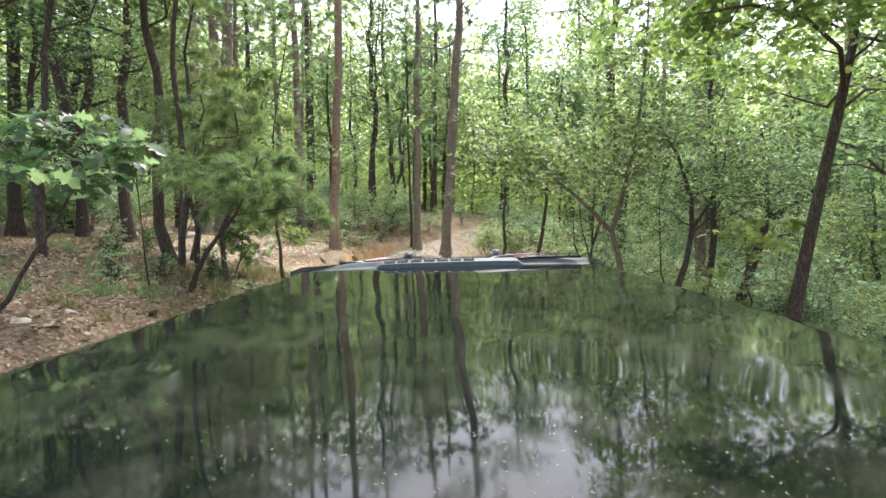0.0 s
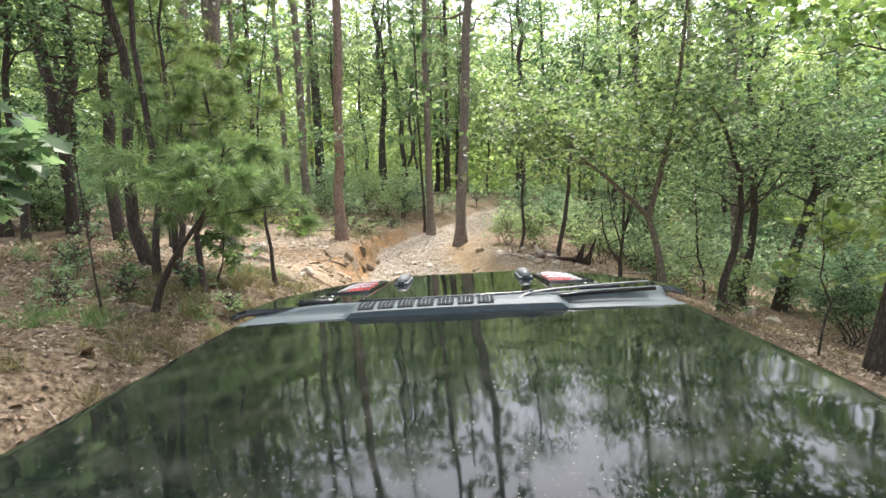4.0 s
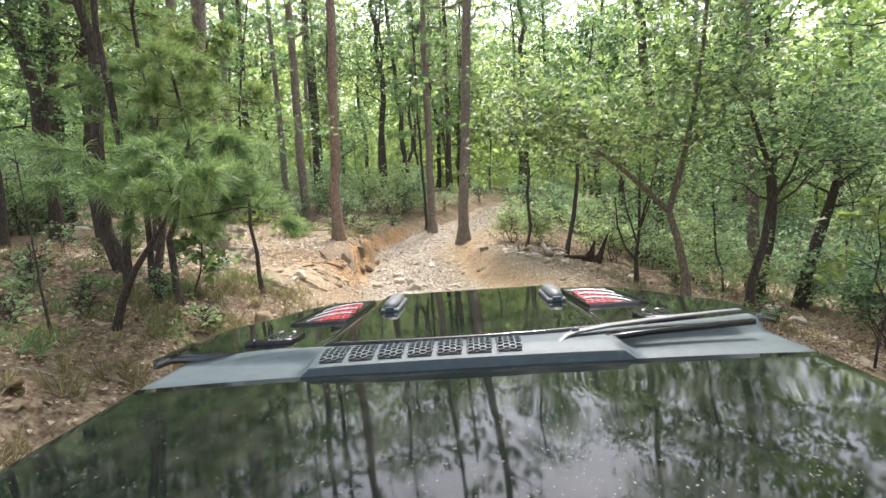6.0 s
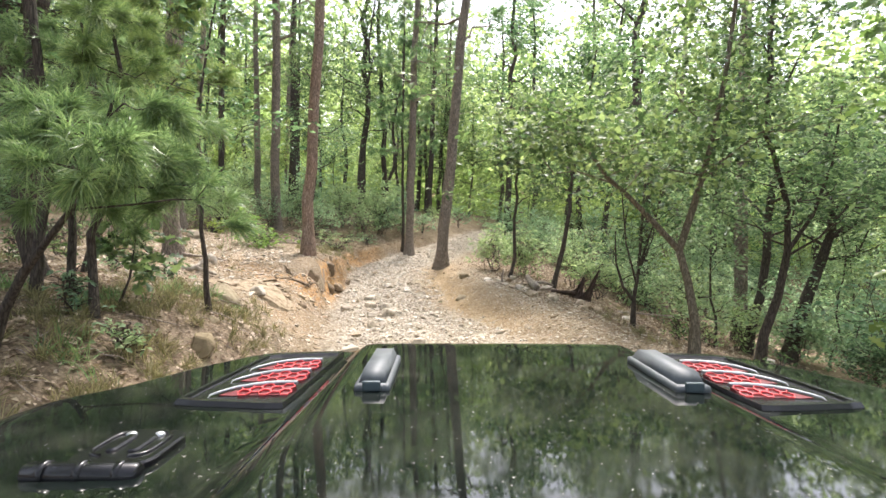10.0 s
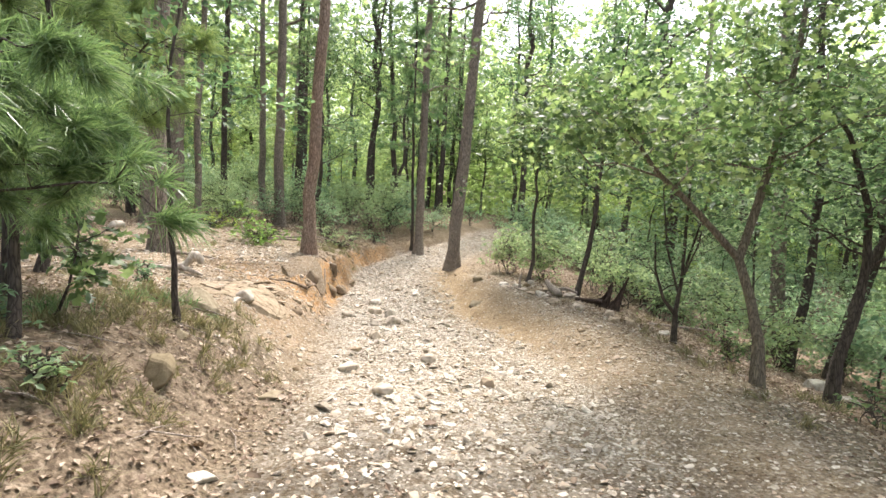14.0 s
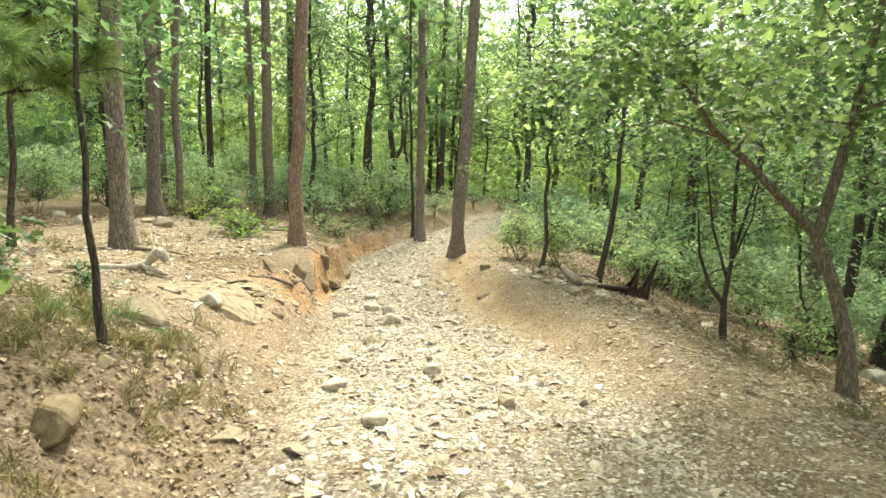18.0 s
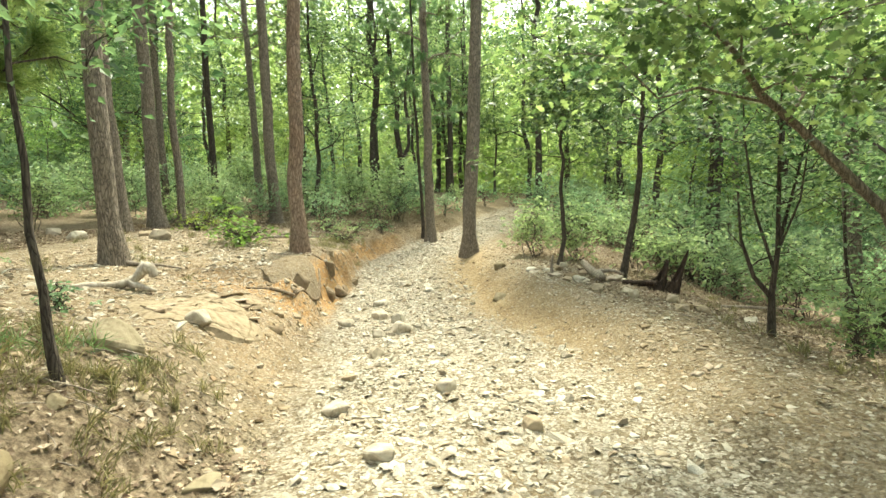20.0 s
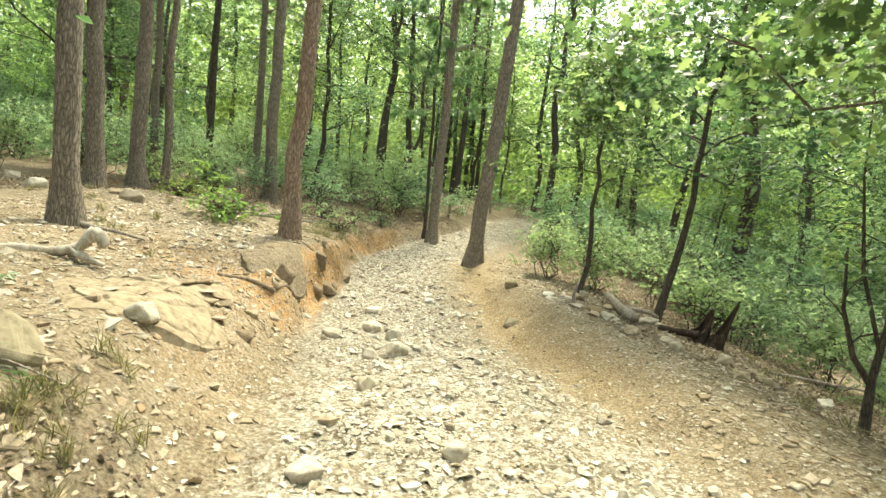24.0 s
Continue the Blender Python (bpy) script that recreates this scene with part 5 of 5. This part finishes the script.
def outcrop(name, x, y, rx, ry, lift, seed, label, material, turn=0.0, steep=5.0, category="rock", plates=0):
    """Bedrock or bound earth that swells out of the ground: a cracked, uneven cap with a broken rim."""
    n, rows = 64, 26
    a = np.linspace(0, 2 * np.pi, n, endpoint=False)
    rim = 1 + 0.22 * fbm(np.cos(a) * 1.5, np.sin(a) * 1.5, 1.2, 3, seed)
    v, f = [], []
    for i in range(rows):
        u = i / (rows - 1) * 1.06
        px, py = np.cos(a) * rx * rim * u, np.sin(a) * ry * rim * u
        gx, gy = x + px * math.cos(turn) - py * math.sin(turn), y + px * math.sin(turn) + py * math.cos(turn)
        ledge = np.round(fbm(gx, gy, 1.7, 3, seed + 3) * 3) / 3
        z = height(gx, gy) + lift * (1 - min(u, 1.06) ** steep) + 0.05 * ledge * (1 - u ** 4) + 0.03 * fbm(gx, gy, 5.0, 5, seed + 5)
        v += list(zip(gx - x, gy - y, z - (0.08 if u > 1 else 0)))
    for i in range(rows - 1):
        for j in range(n):
            m = (j + 1) % n
            f.append((i * n + j, i * n + m, (i + 1) * n + m, (i + 1) * n + j))
    v = np.array(v)
    base = float(height(x, y))
    v[:, 2] -= base
    full = np.ones(len(v))
    cap = from_arrays("cap", v, np.array(f), material, False, {"loose": 0.4 * full, "bed": 0.2 * full, "clay": 0.1 * full, "litter": 0.35 * full, "pale": 0.5 * full})
    thing = empty(name, (x, y, base), label, category)
    part("cap", cap, None, thing)
    r = np.random.default_rng(seed + 9)
    for k in range(plates):
        a, d = r.uniform(0, 6.28), r.uniform(0.2, 0.95) ** 0.7
        px, py = math.cos(a) * d * rx, math.sin(a) * d * ry
        gx, gy = px * math.cos(turn) - py * math.sin(turn), px * math.sin(turn) + py * math.cos(turn)
        s = r.uniform(0.07, 0.17)
        plate = part("plate", rock_mesh("plate", (s, s * r.uniform(0.6, 0.9), s * 0.22), seed + 50 + k, M_SHALE, 2), None, thing)
        plate.location = (gx, gy, float(height(x + gx, y + gy)) - base + lift * (1 - d ** steep) + 0.012)
        plate.rotation_euler = (r.normal(0, 0.1), r.normal(0, 0.1), r.uniform(0, 6.28))
    return thing


outcrop("bedrock_outcrop", -2.86, 10.65, 0.64, 0.95, 0.055, 31, "smooth pale bedrock breaking out of the bank's edge", M_BEDROCK, -0.25, plates=16)
outcrop("root_mound", -2.84, 13.15, 0.4, 0.88, 0.035, 41, "mound of grey earth bound by the pine's roots", M_GROUND, 0.1, 4.0, "mound")
rock("root_block", -2.62, 12.78, (0.2, 0.26, 0.24), 9, "block of stone and earth under the pine's roots", M_EARTH, 0.55, 0.3, (0.1, 0.1))


def bare_wood(name, at, label, category, stems_list, material, sides=8, rough=0.12):
    """A thing of bare wood: one mesh for each stem, the first the main one."""
    thing = empty(name, at, label, category)
    for k, (kind, pts, r0, r1) in enumerate(stems_list):
        pts = np.asarray(pts, float)
        n = max(6, len(pts) * 2)
        u, w = np.linspace(0, 1, len(pts)), np.linspace(0, 1, n)
        smooth_pts = np.stack([np.interp(w, u, pts[:, c]) for c in range(3)], -1)
        first, last = smooth_pts[0] - smooth_pts[1], smooth_pts[-1] - smooth_pts[-2]
        ends = smooth_pts[0] + first / np.linalg.norm(first) * r0 * 0.3, smooth_pts[-1] + last / np.linalg.norm(last) * r1 * 0.3
        radii = np.concatenate([[0.001], r1 + (r0 - r1) * (1 - w), [0.001]])
        part(kind, from_arrays(kind, *tube_arrays(np.concatenate([ends[:1], smooth_pts, ends[1:]]), radii, sides, rough, k + len(name)), material, True), None, thing)
    return thing


bare_wood("gnarled_root", on_ground(-4.12, 11.1), "bleached gnarled root lying on the stony shelf", "dead wood",
          [("root", [(-1.1, -0.62, 0.03), (-0.8, -0.46, 0.055), (-0.42, -0.22, 0.07), (-0.12, -0.05, 0.07), (0.02, 0.02, 0.09), (0.08, 0.05, 0.17), (0.14, 0.08, 0.25), (0.22, 0.1, 0.24)], 0.034, 0.066),
           ("knot", [(0.14, 0.06, 0.26), (0.24, 0.08, 0.22), (0.25, 0.08, 0.14)], 0.07, 0.04), ("spur", [(0.0, 0.0, 0.08), (0.16, -0.05, 0.04), (0.34, -0.04, -0.02)], 0.045, 0.02)], M_BLEACHED, 9, 0.2)
bare_wood("gnarled_root", on_ground(-4.85, 12.3), "grey root running out from the pine's foot", "dead wood", [("root", [(-0.2, 0.15, 0.05), (0.1, 0.0, 0.04), (0.45, -0.12, 0.03), (0.8, -0.15, -0.03)], 0.035, 0.012)], M_DEADWOOD)
bare_wood("fallen_log", on_ground(2.0, 13.7), "bleached fallen log at the trail's edge", "dead wood",
          [("log", [(0.06, 0.8, 0.14), (0.03, 0.35, 0.11), (-0.02, -0.2, 0.08), (0.0, -0.65, 0.04)], 0.055, 0.075), ("snag", [(-0.6, 0.2, -0.02), (-0.62, 0.18, 0.16), (-0.58, 0.16, 0.34)], 0.035, 0.014), ("limb", [(-0.02, -0.3, 0.08), (0.22, -0.42, 0.12), (0.4, -0.45, 0.05)], 0.035, 0.02)], M_DEADWOOD)
def draped(points, at, above=0.005):
    return [tuple(np.array(on_ground(x, y, -above)) - at) for x, y in points]


at = np.array(on_ground(-2.6, 13.0))
bare_wood("ledge_root", tuple(at), "grey pine roots creeping over the washed-out ledge", "root",
          [("root", draped([(-3.1, 12.02), (-2.95, 12.05), (-2.82, 12.1), (-2.68, 12.16), (-2.5, 12.2)], at, 0.012), 0.016, 0.036),
           ("root", draped([(-2.5, 12.24), (-2.46, 12.5), (-2.44, 12.85), (-2.46, 13.2), (-2.52, 13.6), (-2.62, 13.95)], at, 0.015), 0.034, 0.02),
           ("root", draped([(-2.95, 13.9), (-2.75, 13.75), (-2.6, 13.6), (-2.5, 13.5), (-2.44, 13.42)], at), 0.03, 0.01),
           ("root", draped([(-2.98, 14.3), (-2.78, 14.25), (-2.62, 14.3), (-2.52, 14.38), (-2.46, 14.36)], at), 0.03, 0.01)], M_ROOT)
bare_wood("charred_log", on_ground(2.5, 12.85), "short charred length of fallen wood", "dead wood", [("log", [(-0.22, 0.05, 0.05), (0.0, 0.0, 0.06), (0.24, -0.03, 0.04)], 0.055, 0.045)], M_CHAR)
bare_wood("fallen_branch", on_ground(-4.4, 17.0), "dead fallen branches under the bushes", "dead wood", [("branch", [(-0.9, 0.1, 0.06), (0, 0, 0.1), (1.0, -0.1, 0.07)], 0.04, 0.02), ("branch", [(-0.2, 0.1, 0.1), (0.6, 0.2, 0.22), (1.3, 0.1, 0.12)], 0.02, 0.008)], M_DEADWOOD)
bare_wood("fallen_branch", on_ground(3.6, 12.4), "grey dead branch lying in the leaf litter", "dead wood", [("branch", [(-0.6, 0.3, 0.04), (0, 0.05, 0.06), (0.9, -0.25, 0.04)], 0.03, 0.012)], M_DEADWOOD)
r = np.random.default_rng(3)
bare_wood("brush_pile", on_ground(5.4, 6.6), "pile of bleached dead twigs below the leaning oak", "dead wood",
          [("twig", bend((r.uniform(-0.6, 0.2), r.uniform(-0.5, 0.5), 0.02), (r.uniform(0.3, 1.1), r.uniform(-0.5, 0.5), r.uniform(0.1, 0.5)), 5, 0.5, 200 + k, -0.2), 0.011, 0.004) for k in range(14)], M_DEADWOOD, 5)


def stump(x, y, h, r0, seed, label, lean=0.4):
    """A broken stump: a hollow shell with a jagged top."""
    rr = np.random.default_rng(seed)
    n, rows = 14, 6
    a = np.linspace(0, 2 * np.pi, n, endpoint=False)
    tops = h * (0.3 + 0.7 * np.clip(np.cos(a - 0.4), 0, 1) ** 2) * rr.uniform(0.75, 1.1, n)
    v, f = [], []
    for shell, k in ((1.0, 0), (0.62, 1)):
        for i in range(rows):
            u = i / (rows - 1)
            rad = r0 * shell * (1.25 - 0.5 * u + 0.35 * math.exp(-u * 6)) * rr.uniform(0.9, 1.1, n)
            v += [(math.cos(t) * q + lean * z * u, math.sin(t) * q, -0.08 + (z + 0.08) * u) for t, q, z in zip(a, rad, tops)]
    off = n * rows
    for i in range(rows - 1):
        for j in range(n):
            m = (j + 1) % n
            f.append((i * n + j, i * n + m, (i + 1) * n + m, (i + 1) * n + j))
            f.append((off + i * n + m, off + i * n + j, off + (i + 1) * n + j, off + (i + 1) * n + m))
    e = (rows - 1) * n
    f += [(e + j, e + (j + 1) % n, off + e + (j + 1) % n, off + e + j) for j in range(n)]
    ob = new("charred_stump", from_arrays("charred_stump", np.array(v), np.array(f), M_CHAR))
    ob.location = on_ground(x, y)
    return tagged(ob, label, "stump", "charred stumps")


stump(2.74, 12.92, 0.5, 0.12, 2, "charred jagged tree stump at the trail's edge")
stump(2.92, 12.8, 0.6, 0.09, 5, "narrow charred splinter of a stump")


# ---- loose ground cover ----
def settle(x, y):
    return np.stack([x, y, relief(x, y)], -1)


def bed_points(n, seed, y0, y1, bias):
    q = np.random.default_rng(seed)
    y = q.uniform(y0, y1, n)
    u = q.beta(1.5, bias, n)
    left, right = along(K_LEFT, y), along(K_RIGHT, y)
    return left + 0.1 + u * (right - left + 0.3), y


def pebbles(points, sizes, seed, name, label):
    """Very many small broken stones in one mesh."""
    q = np.random.default_rng(seed)
    base = np.array([(1, 0, 0), (-1, 0, 0), (0, 1, 0), (0, -1, 0), (0, 0, 1), (0, 0, -1)], float)
    tri = np.array([(0, 2, 4), (2, 1, 4), (1, 3, 4), (3, 0, 4), (2, 0, 5), (1, 2, 5), (3, 1, 5), (0, 3, 5)])
    n = len(points)
    v = base[None] * q.uniform(0.6, 1.3, (n, 6, 1)) + q.normal(0, 0.22, (n, 6, 3))
    a = q.uniform(0, 2 * np.pi, n)
    c, s = np.cos(a)[:, None], np.sin(a)[:, None]
    x, y, z = v[..., 0] * c - v[..., 1] * s, v[..., 0] * s + v[..., 1] * c, v[..., 2] * 0.36
    p = points[:, None] + sizes[:, None, None] * np.stack([x, y * 0.8, z], -1)
    ob = new(name, from_arrays(name, p.reshape(-1, 3), (np.arange(n)[:, None, None] * 6 + tri[None]).reshape(-1, 3), M_STONE))
    ob.parent = ground
    return tagged(ob, label, kind="stuff")


q = np.random.default_rng(15)
bx, by = bed_points(30000, 16, 4.4, 30, 1.9)
sx = q.uniform(-7, 0, 6500)
sy = q.uniform(8, 16.5, 6500)
thin = q.uniform(size=len(by)) < ease((by - 4.4) / 4)
bx, by = bx[thin], by[thin]
keep = (along(K_LEFT, sy) - sx > 0) & (along(K_LEFT, sy) - sx < 5.0)
rx = q.uniform(-0.5, 3.6, 13000)
ry = q.uniform(6.5, 17, 13000)
keep_r = (rx - along(K_RIGHT, ry) > -0.3) & (rx - along(K_RIGHT, ry) < 2.2)
gx, gy = np.concatenate([bx, sx[keep], rx[keep_r]]), np.concatenate([by, sy[keep], ry[keep_r]])
bare = q.uniform(size=len(gx)) > 0.85 * smooth_rut(gx, gy)
gx, gy = gx[bare], gy[bare]
pebbles(settle(gx, gy), 0.009 + 0.042 * q.beta(1.1, 4.5, len(gx)), 17, "gravel", "loose pale gravel and broken stone")


def dry_leaves():
    q = np.random.default_rng(18)
    x, y = q.uniform(-9, 9, 200000), q.uniform(0.5, 26, 200000)
    left, right = along(K_LEFT, y) - x, x - along(K_RIGHT, y)
    bank = (left > 0.0) & ((y < 8.5 - 0.3 * q.normal(size=len(y))) | (left > 4.8) | (y > 19.5))
    slope = right > 1.55 + 0.4 * q.normal(size=len(x))
    few = (q.uniform(size=len(x)) < 0.015) & (np.maximum(left, right) > 0)
    near = (y < 7.5) & (q.uniform(size=len(x)) < 0.3 * ease((8 - y) / 3)) & (left < 0.1)
    k = bank | slope | few | near
    p = settle(x[k], y[k])
    p[:, 2] += q.uniform(0.002, 0.018, len(p))
    ob = new("leaf_litter", from_arrays("leaf_litter", *join_arrays([leaf_arrays(p[4000:], 0.042, 19, False, 0.0, 0.4, 0.7), leaf_arrays(p[:4000], 0.10, 26, True, 0.0, 0.35)]), M_DRYLEAF))
    return tagged(ob, "brown dry leaf litter over the banks", "leaf litter", kind="stuff")


dry_leaves()


def grass():
    q = np.random.default_rng(20)
    spots = []
    for _ in range(60):
        y = q.uniform(3.5, 9.3)
        spots.append((along(K_LEFT, y) - q.uniform(0.45, 2.0), y))
    for _ in range(80):
        y = q.uniform(5.5, 8.8)
        spots.append((along(K_LEFT, y) - q.uniform(0.7, 2.4), y))
    for _ in range(40):
        spots.append((q.uniform(-7, -3.4), q.uniform(6.5, 16)))
    for _ in range(30):
        spots.append((q.uniform(2.6, 5.0), q.uniform(7, 14)))
    for _ in range(35):
        y = q.uniform(16.2, 19.5)
        spots.append((along(K_LEFT, y) - q.uniform(0.1, 1.2), y))
    pts, ways = [], []
    for x, y in spots:
        for _ in range(4):
            pts.append((x + q.normal(0, 0.05), y + q.normal(0, 0.05)))
            ways.append((q.normal(0, 0.45), q.normal(0, 0.45), 1.0))
    pts = np.array(pts)
    ob = new("grass", from_arrays("grass", *needle_arrays(settle(pts[:, 0], pts[:, 1]), np.array(ways), 0.18, 12, 21, 0.0028, 0.55), M_GRASS))
    return tagged(ob, "dry yellow-green grass tufts on the bank", "grass", kind="stuff")


grass()


def green_grass():
    """Fresh blades in loose clumps on the littered bank."""
    q = np.random.default_rng(29)
    spots = [(-3.3, 4.6), (-3.6, 5.0), (-3.05, 4.9), (-4.1, 5.6), (-3.5, 6.0), (-4.6, 6.6), (-4.0, 7.0), (-3.3, 7.4), (-2.95, 8.1), (-3.2, 6.9), (-4.9, 7.6), (-2.6, 5.9), (-2.75, 8.5), (-5.6, 7.2), (-3.9, 4.2), (-4.9, 5.2)]
    pts, ways = [], []
    for x, y in spots:
        for _ in range(int(q.integers(5, 12))):
            pts.append((x + q.normal(0, 0.13), y + q.normal(0, 0.13)))
            ways.append((q.normal(0, 0.6), q.normal(0, 0.6), 1.0))
    pts = np.array(pts)
    ob = new("green_grass", from_arrays("green_grass", *needle_arrays(settle(pts[:, 0], pts[:, 1]), np.array(ways), 0.24, 14, 30, 0.003, 0.6), M_NEEDLE))
    return tagged(ob, "fresh green grass clumps in the leaf litter", "grass", kind="stuff")


green_grass()


def twigs():
    """Fallen sticks strewn over the littered banks."""
    q = np.random.default_rng(33)
    pieces = []
    while len(pieces) < 520:
        y = q.uniform(1.0, 14.0)
        side = q.uniform() < 0.65
        x = along(K_LEFT, y) - q.uniform(0.2, 3.8) if side else along(K_RIGHT, y) + q.uniform(1.2, 4.5)
        if side and y > 9 and q.uniform() < 0.75:
            continue
        n = 5
        a, long, r = q.uniform(0, 6.28), q.uniform(0.08, 0.55) ** 1.2, q.uniform(0.0025, 0.007)
        u = np.linspace(-0.5, 0.5, n) * long
        px, py = x + u * math.cos(a) + q.normal(0, 0.012, n), y + u * math.sin(a) + q.normal(0, 0.012, n)
        z = relief(px, py) + r + 0.004
        pieces.append(tube_arrays(np.stack([px, py, 0.5 * z + 0.5 * z.max()], -1), np.array([0.001, r, r, r * 0.8, 0.001]), 5))
    ob = new("fallen_twigs", from_arrays("fallen_twigs", *join_arrays(pieces), M_DEADWOOD, True))
    return tagged(ob, "grey dead twigs strewn over the leaf litter", "twigs", kind="stuff")


twigs()
q = np.random.default_rng(35)
for k in range(26):
    y = q.uniform(1.2, 8.2)
    x = float(along(K_LEFT, y)) - q.uniform(0.15, 3.2)
    s = 0.045 + 0.1 * q.beta(1.3, 2.5)
    rock("bank_stone", x, y, (s, s * q.uniform(0.6, 0.9), s * q.uniform(0.35, 0.6)), 500 + k, "pale weathered stone lying in the bank's leaf litter", M_BOULDER if k % 3 else None, 0.4, q.uniform(0, 6), (q.normal(0, 0.25), q.normal(0, 0.25)), cuts=2, group="bank stones")
for k, (x, y, h) in enumerate([(-3.1, 6.6, 0.4), (-3.4, 5.9, 0.35), (-2.45, 6.2, 0.25), (-4.9, 8.2, 0.4), (-3.8, 9.6, 0.3), (3.5, 9.9, 0.4), (4.6, 11.2, 0.5), (3.9, 8.1, 0.4), (-5.8, 8.8, 0.5), (-6.4, 11.5, 0.45), (-4.2, 6.2, 0.5), (-4.7, 6.9, 0.45), (-3.7, 5.4, 0.3), (-5.2, 9.4, 0.4), (-4.4, 9.2, 0.3), (-6.0, 10.2, 0.4)]):
    shrub("ground_plant", on_ground(x, y), "small green plant growing out of the leaf litter", h, 300 + k, 4, 160, 0.06, 0.07, M_OAKLEAF if k % 2 else M_SHRUBLEAF, 0.16, "ground plants", 0.004, "plant")

# single stones that can be picked out of the trail bed and the shelf
STONES = [rock_mesh("stone", (1.0, 0.8, 0.55), 400 + k, M_STONE, 1) for k in range(8)]
q = np.random.default_rng(22)
ax, ay = bed_points(190, 23, 7.0, 18, 1.7)
cx, cy = q.uniform(-5.5, -2.1, 80), q.uniform(8.8, 14.5, 80)
for x, y in list(zip(ax, ay)) + list(zip(cx, cy)):
    ob = new("stone", STONES[int(q.integers(0, 8))])
    s = 0.035 + 0.085 * q.beta(1.3, 3.0)
    ob.parent = ground
    ob.location = Vector(on_ground(float(x), float(y))) + Vector((0, 0, 0.02 * s))
    ob.rotation_euler = (q.normal(0, 0.2), q.normal(0, 0.2), q.uniform(0, 6.28))
    ob.scale = (s, s, s)


def rubble():
    """The mass of broken stone in the washed-out bed, past the stones above."""
    q = np.random.default_rng(24)
    shapes = []
    for me in STONES:
        bm = bmesh.new()
        bm.from_mesh(me)
        bmesh.ops.triangulate(bm, faces=bm.faces)
        shapes.append((np.array([v.co for v in bm.verts]), np.array([[v.index for v in f.verts] for f in bm.faces])))
        bm.free()
    x, y = bed_points(4400, 25, 4.4, 28, 2.1)
    thin = q.uniform(size=len(y)) < ease((y - 4.4) / 4)
    x, y = x[thin], y[thin]
    sx, sy = q.uniform(-5.6, -1.8, 900), q.uniform(8.6, 15, 900)
    on_shelf = along(K_LEFT, sy) - sx > 0.15 + along(K_WIDTH, sy)
    x, y = np.concatenate([x, sx[on_shelf]]), np.concatenate([y, sy[on_shelf]])
    z = relief(x, y)
    pieces = []
    for k in range(len(x)):
        v, f = shapes[int(q.integers(0, 8))]
        a, t, size = q.uniform(0, 6.28), q.normal(0, 0.25), 0.02 + 0.065 * q.beta(1.2, 3.2)
        turn = np.array(Euler((t, q.normal(0, 0.25), a)).to_matrix())
        pieces.append((v * (1, 1, 0.6) @ turn.T * size + (x[k], y[k], z[k] + 0.1 * size), f))
    ob = new("rubble", from_arrays("rubble", *join_arrays(pieces), M_STONE))
    ob.parent = ground
    return tagged(ob, "angular pale rubble in the trail bed", kind="stuff")



def shale():
    """Thin broken plates bedded in the shelf and the shoulder, hardly proud of the earth."""
    q = np.random.default_rng(27)
    n = 36000
    x, y = q.uniform(-6.5, 3.6, n), q.uniform(7.8, 20.0, n)
    left, right = along(K_LEFT, y) - x, x - along(K_RIGHT, y)
    patch = fbm(x, y, 0.9, 3, 51)
    shelf = (left > 0.1) & (left < 4.2) & (q.uniform(size=n) < 0.55 + 0.7 * patch)
    shoulder = (right > 0.3) & (right < 2.0) & (q.uniform(size=n) < 0.35 + 0.5 * patch)
    k = (shelf | shoulder) & (q.uniform(size=n) > 0.95 * smooth_rut(x, y))
    x, y = x[k], y[k]
    z = relief(x, y)
    slope = np.stack([-(relief(x + 0.06, y) - relief(x - 0.06, y)) / 0.12, -(relief(x, y + 0.06) - relief(x, y - 0.06)) / 0.12, np.ones(len(x))], -1)
    pieces = []
    for i in range(len(x)):
        size = 0.014 + 0.1 * q.beta(1.0, 5.2)
        m = int(q.integers(5, 8))
        a = np.sort(q.uniform(0, 2 * np.pi, m)) + np.linspace(0, 1.5, m)
        r = size * q.uniform(0.55, 1.2, m)
        up = slope[i] / np.linalg.norm(slope[i]) + q.normal(0, 0.11, 3)
        up /= np.linalg.norm(up)
        e = np.cross(up, (1, 0.2, 0))
        e /= np.linalg.norm(e)
        f = np.cross(up, e)
        ring = (r * np.cos(a))[:, None] * e + (0.75 * r * np.sin(a))[:, None] * f
        thick = size * q.uniform(0.12, 0.3)
        mid = np.array((x[i], y[i], z[i]))
        v = np.concatenate([mid + ring * 1.1 - up * 0.03, mid + ring + up * thick * 0.6, mid + ring * 0.7 + up * thick, [mid + up * thick]])
        j = np.arange(m)
        jn = (j + 1) % m
        f3 = [np.stack(t, -1) for t in ((j, jn, m + jn), (j, m + jn, m + j), (m + j, m + jn, 2 * m + jn), (m + j, 2 * m + jn, 2 * m + j), (2 * m + j, 2 * m + jn, np.full(m, 3 * m)))]
        pieces.append((v, np.concatenate(f3)))
    ob = new("shale", from_arrays("shale", *join_arrays(pieces), M_SHALE))
    ob.parent = ground
    return tagged(ob, "thin broken tan stone bedded in the earth", kind="stuff")


shale()

rubble()
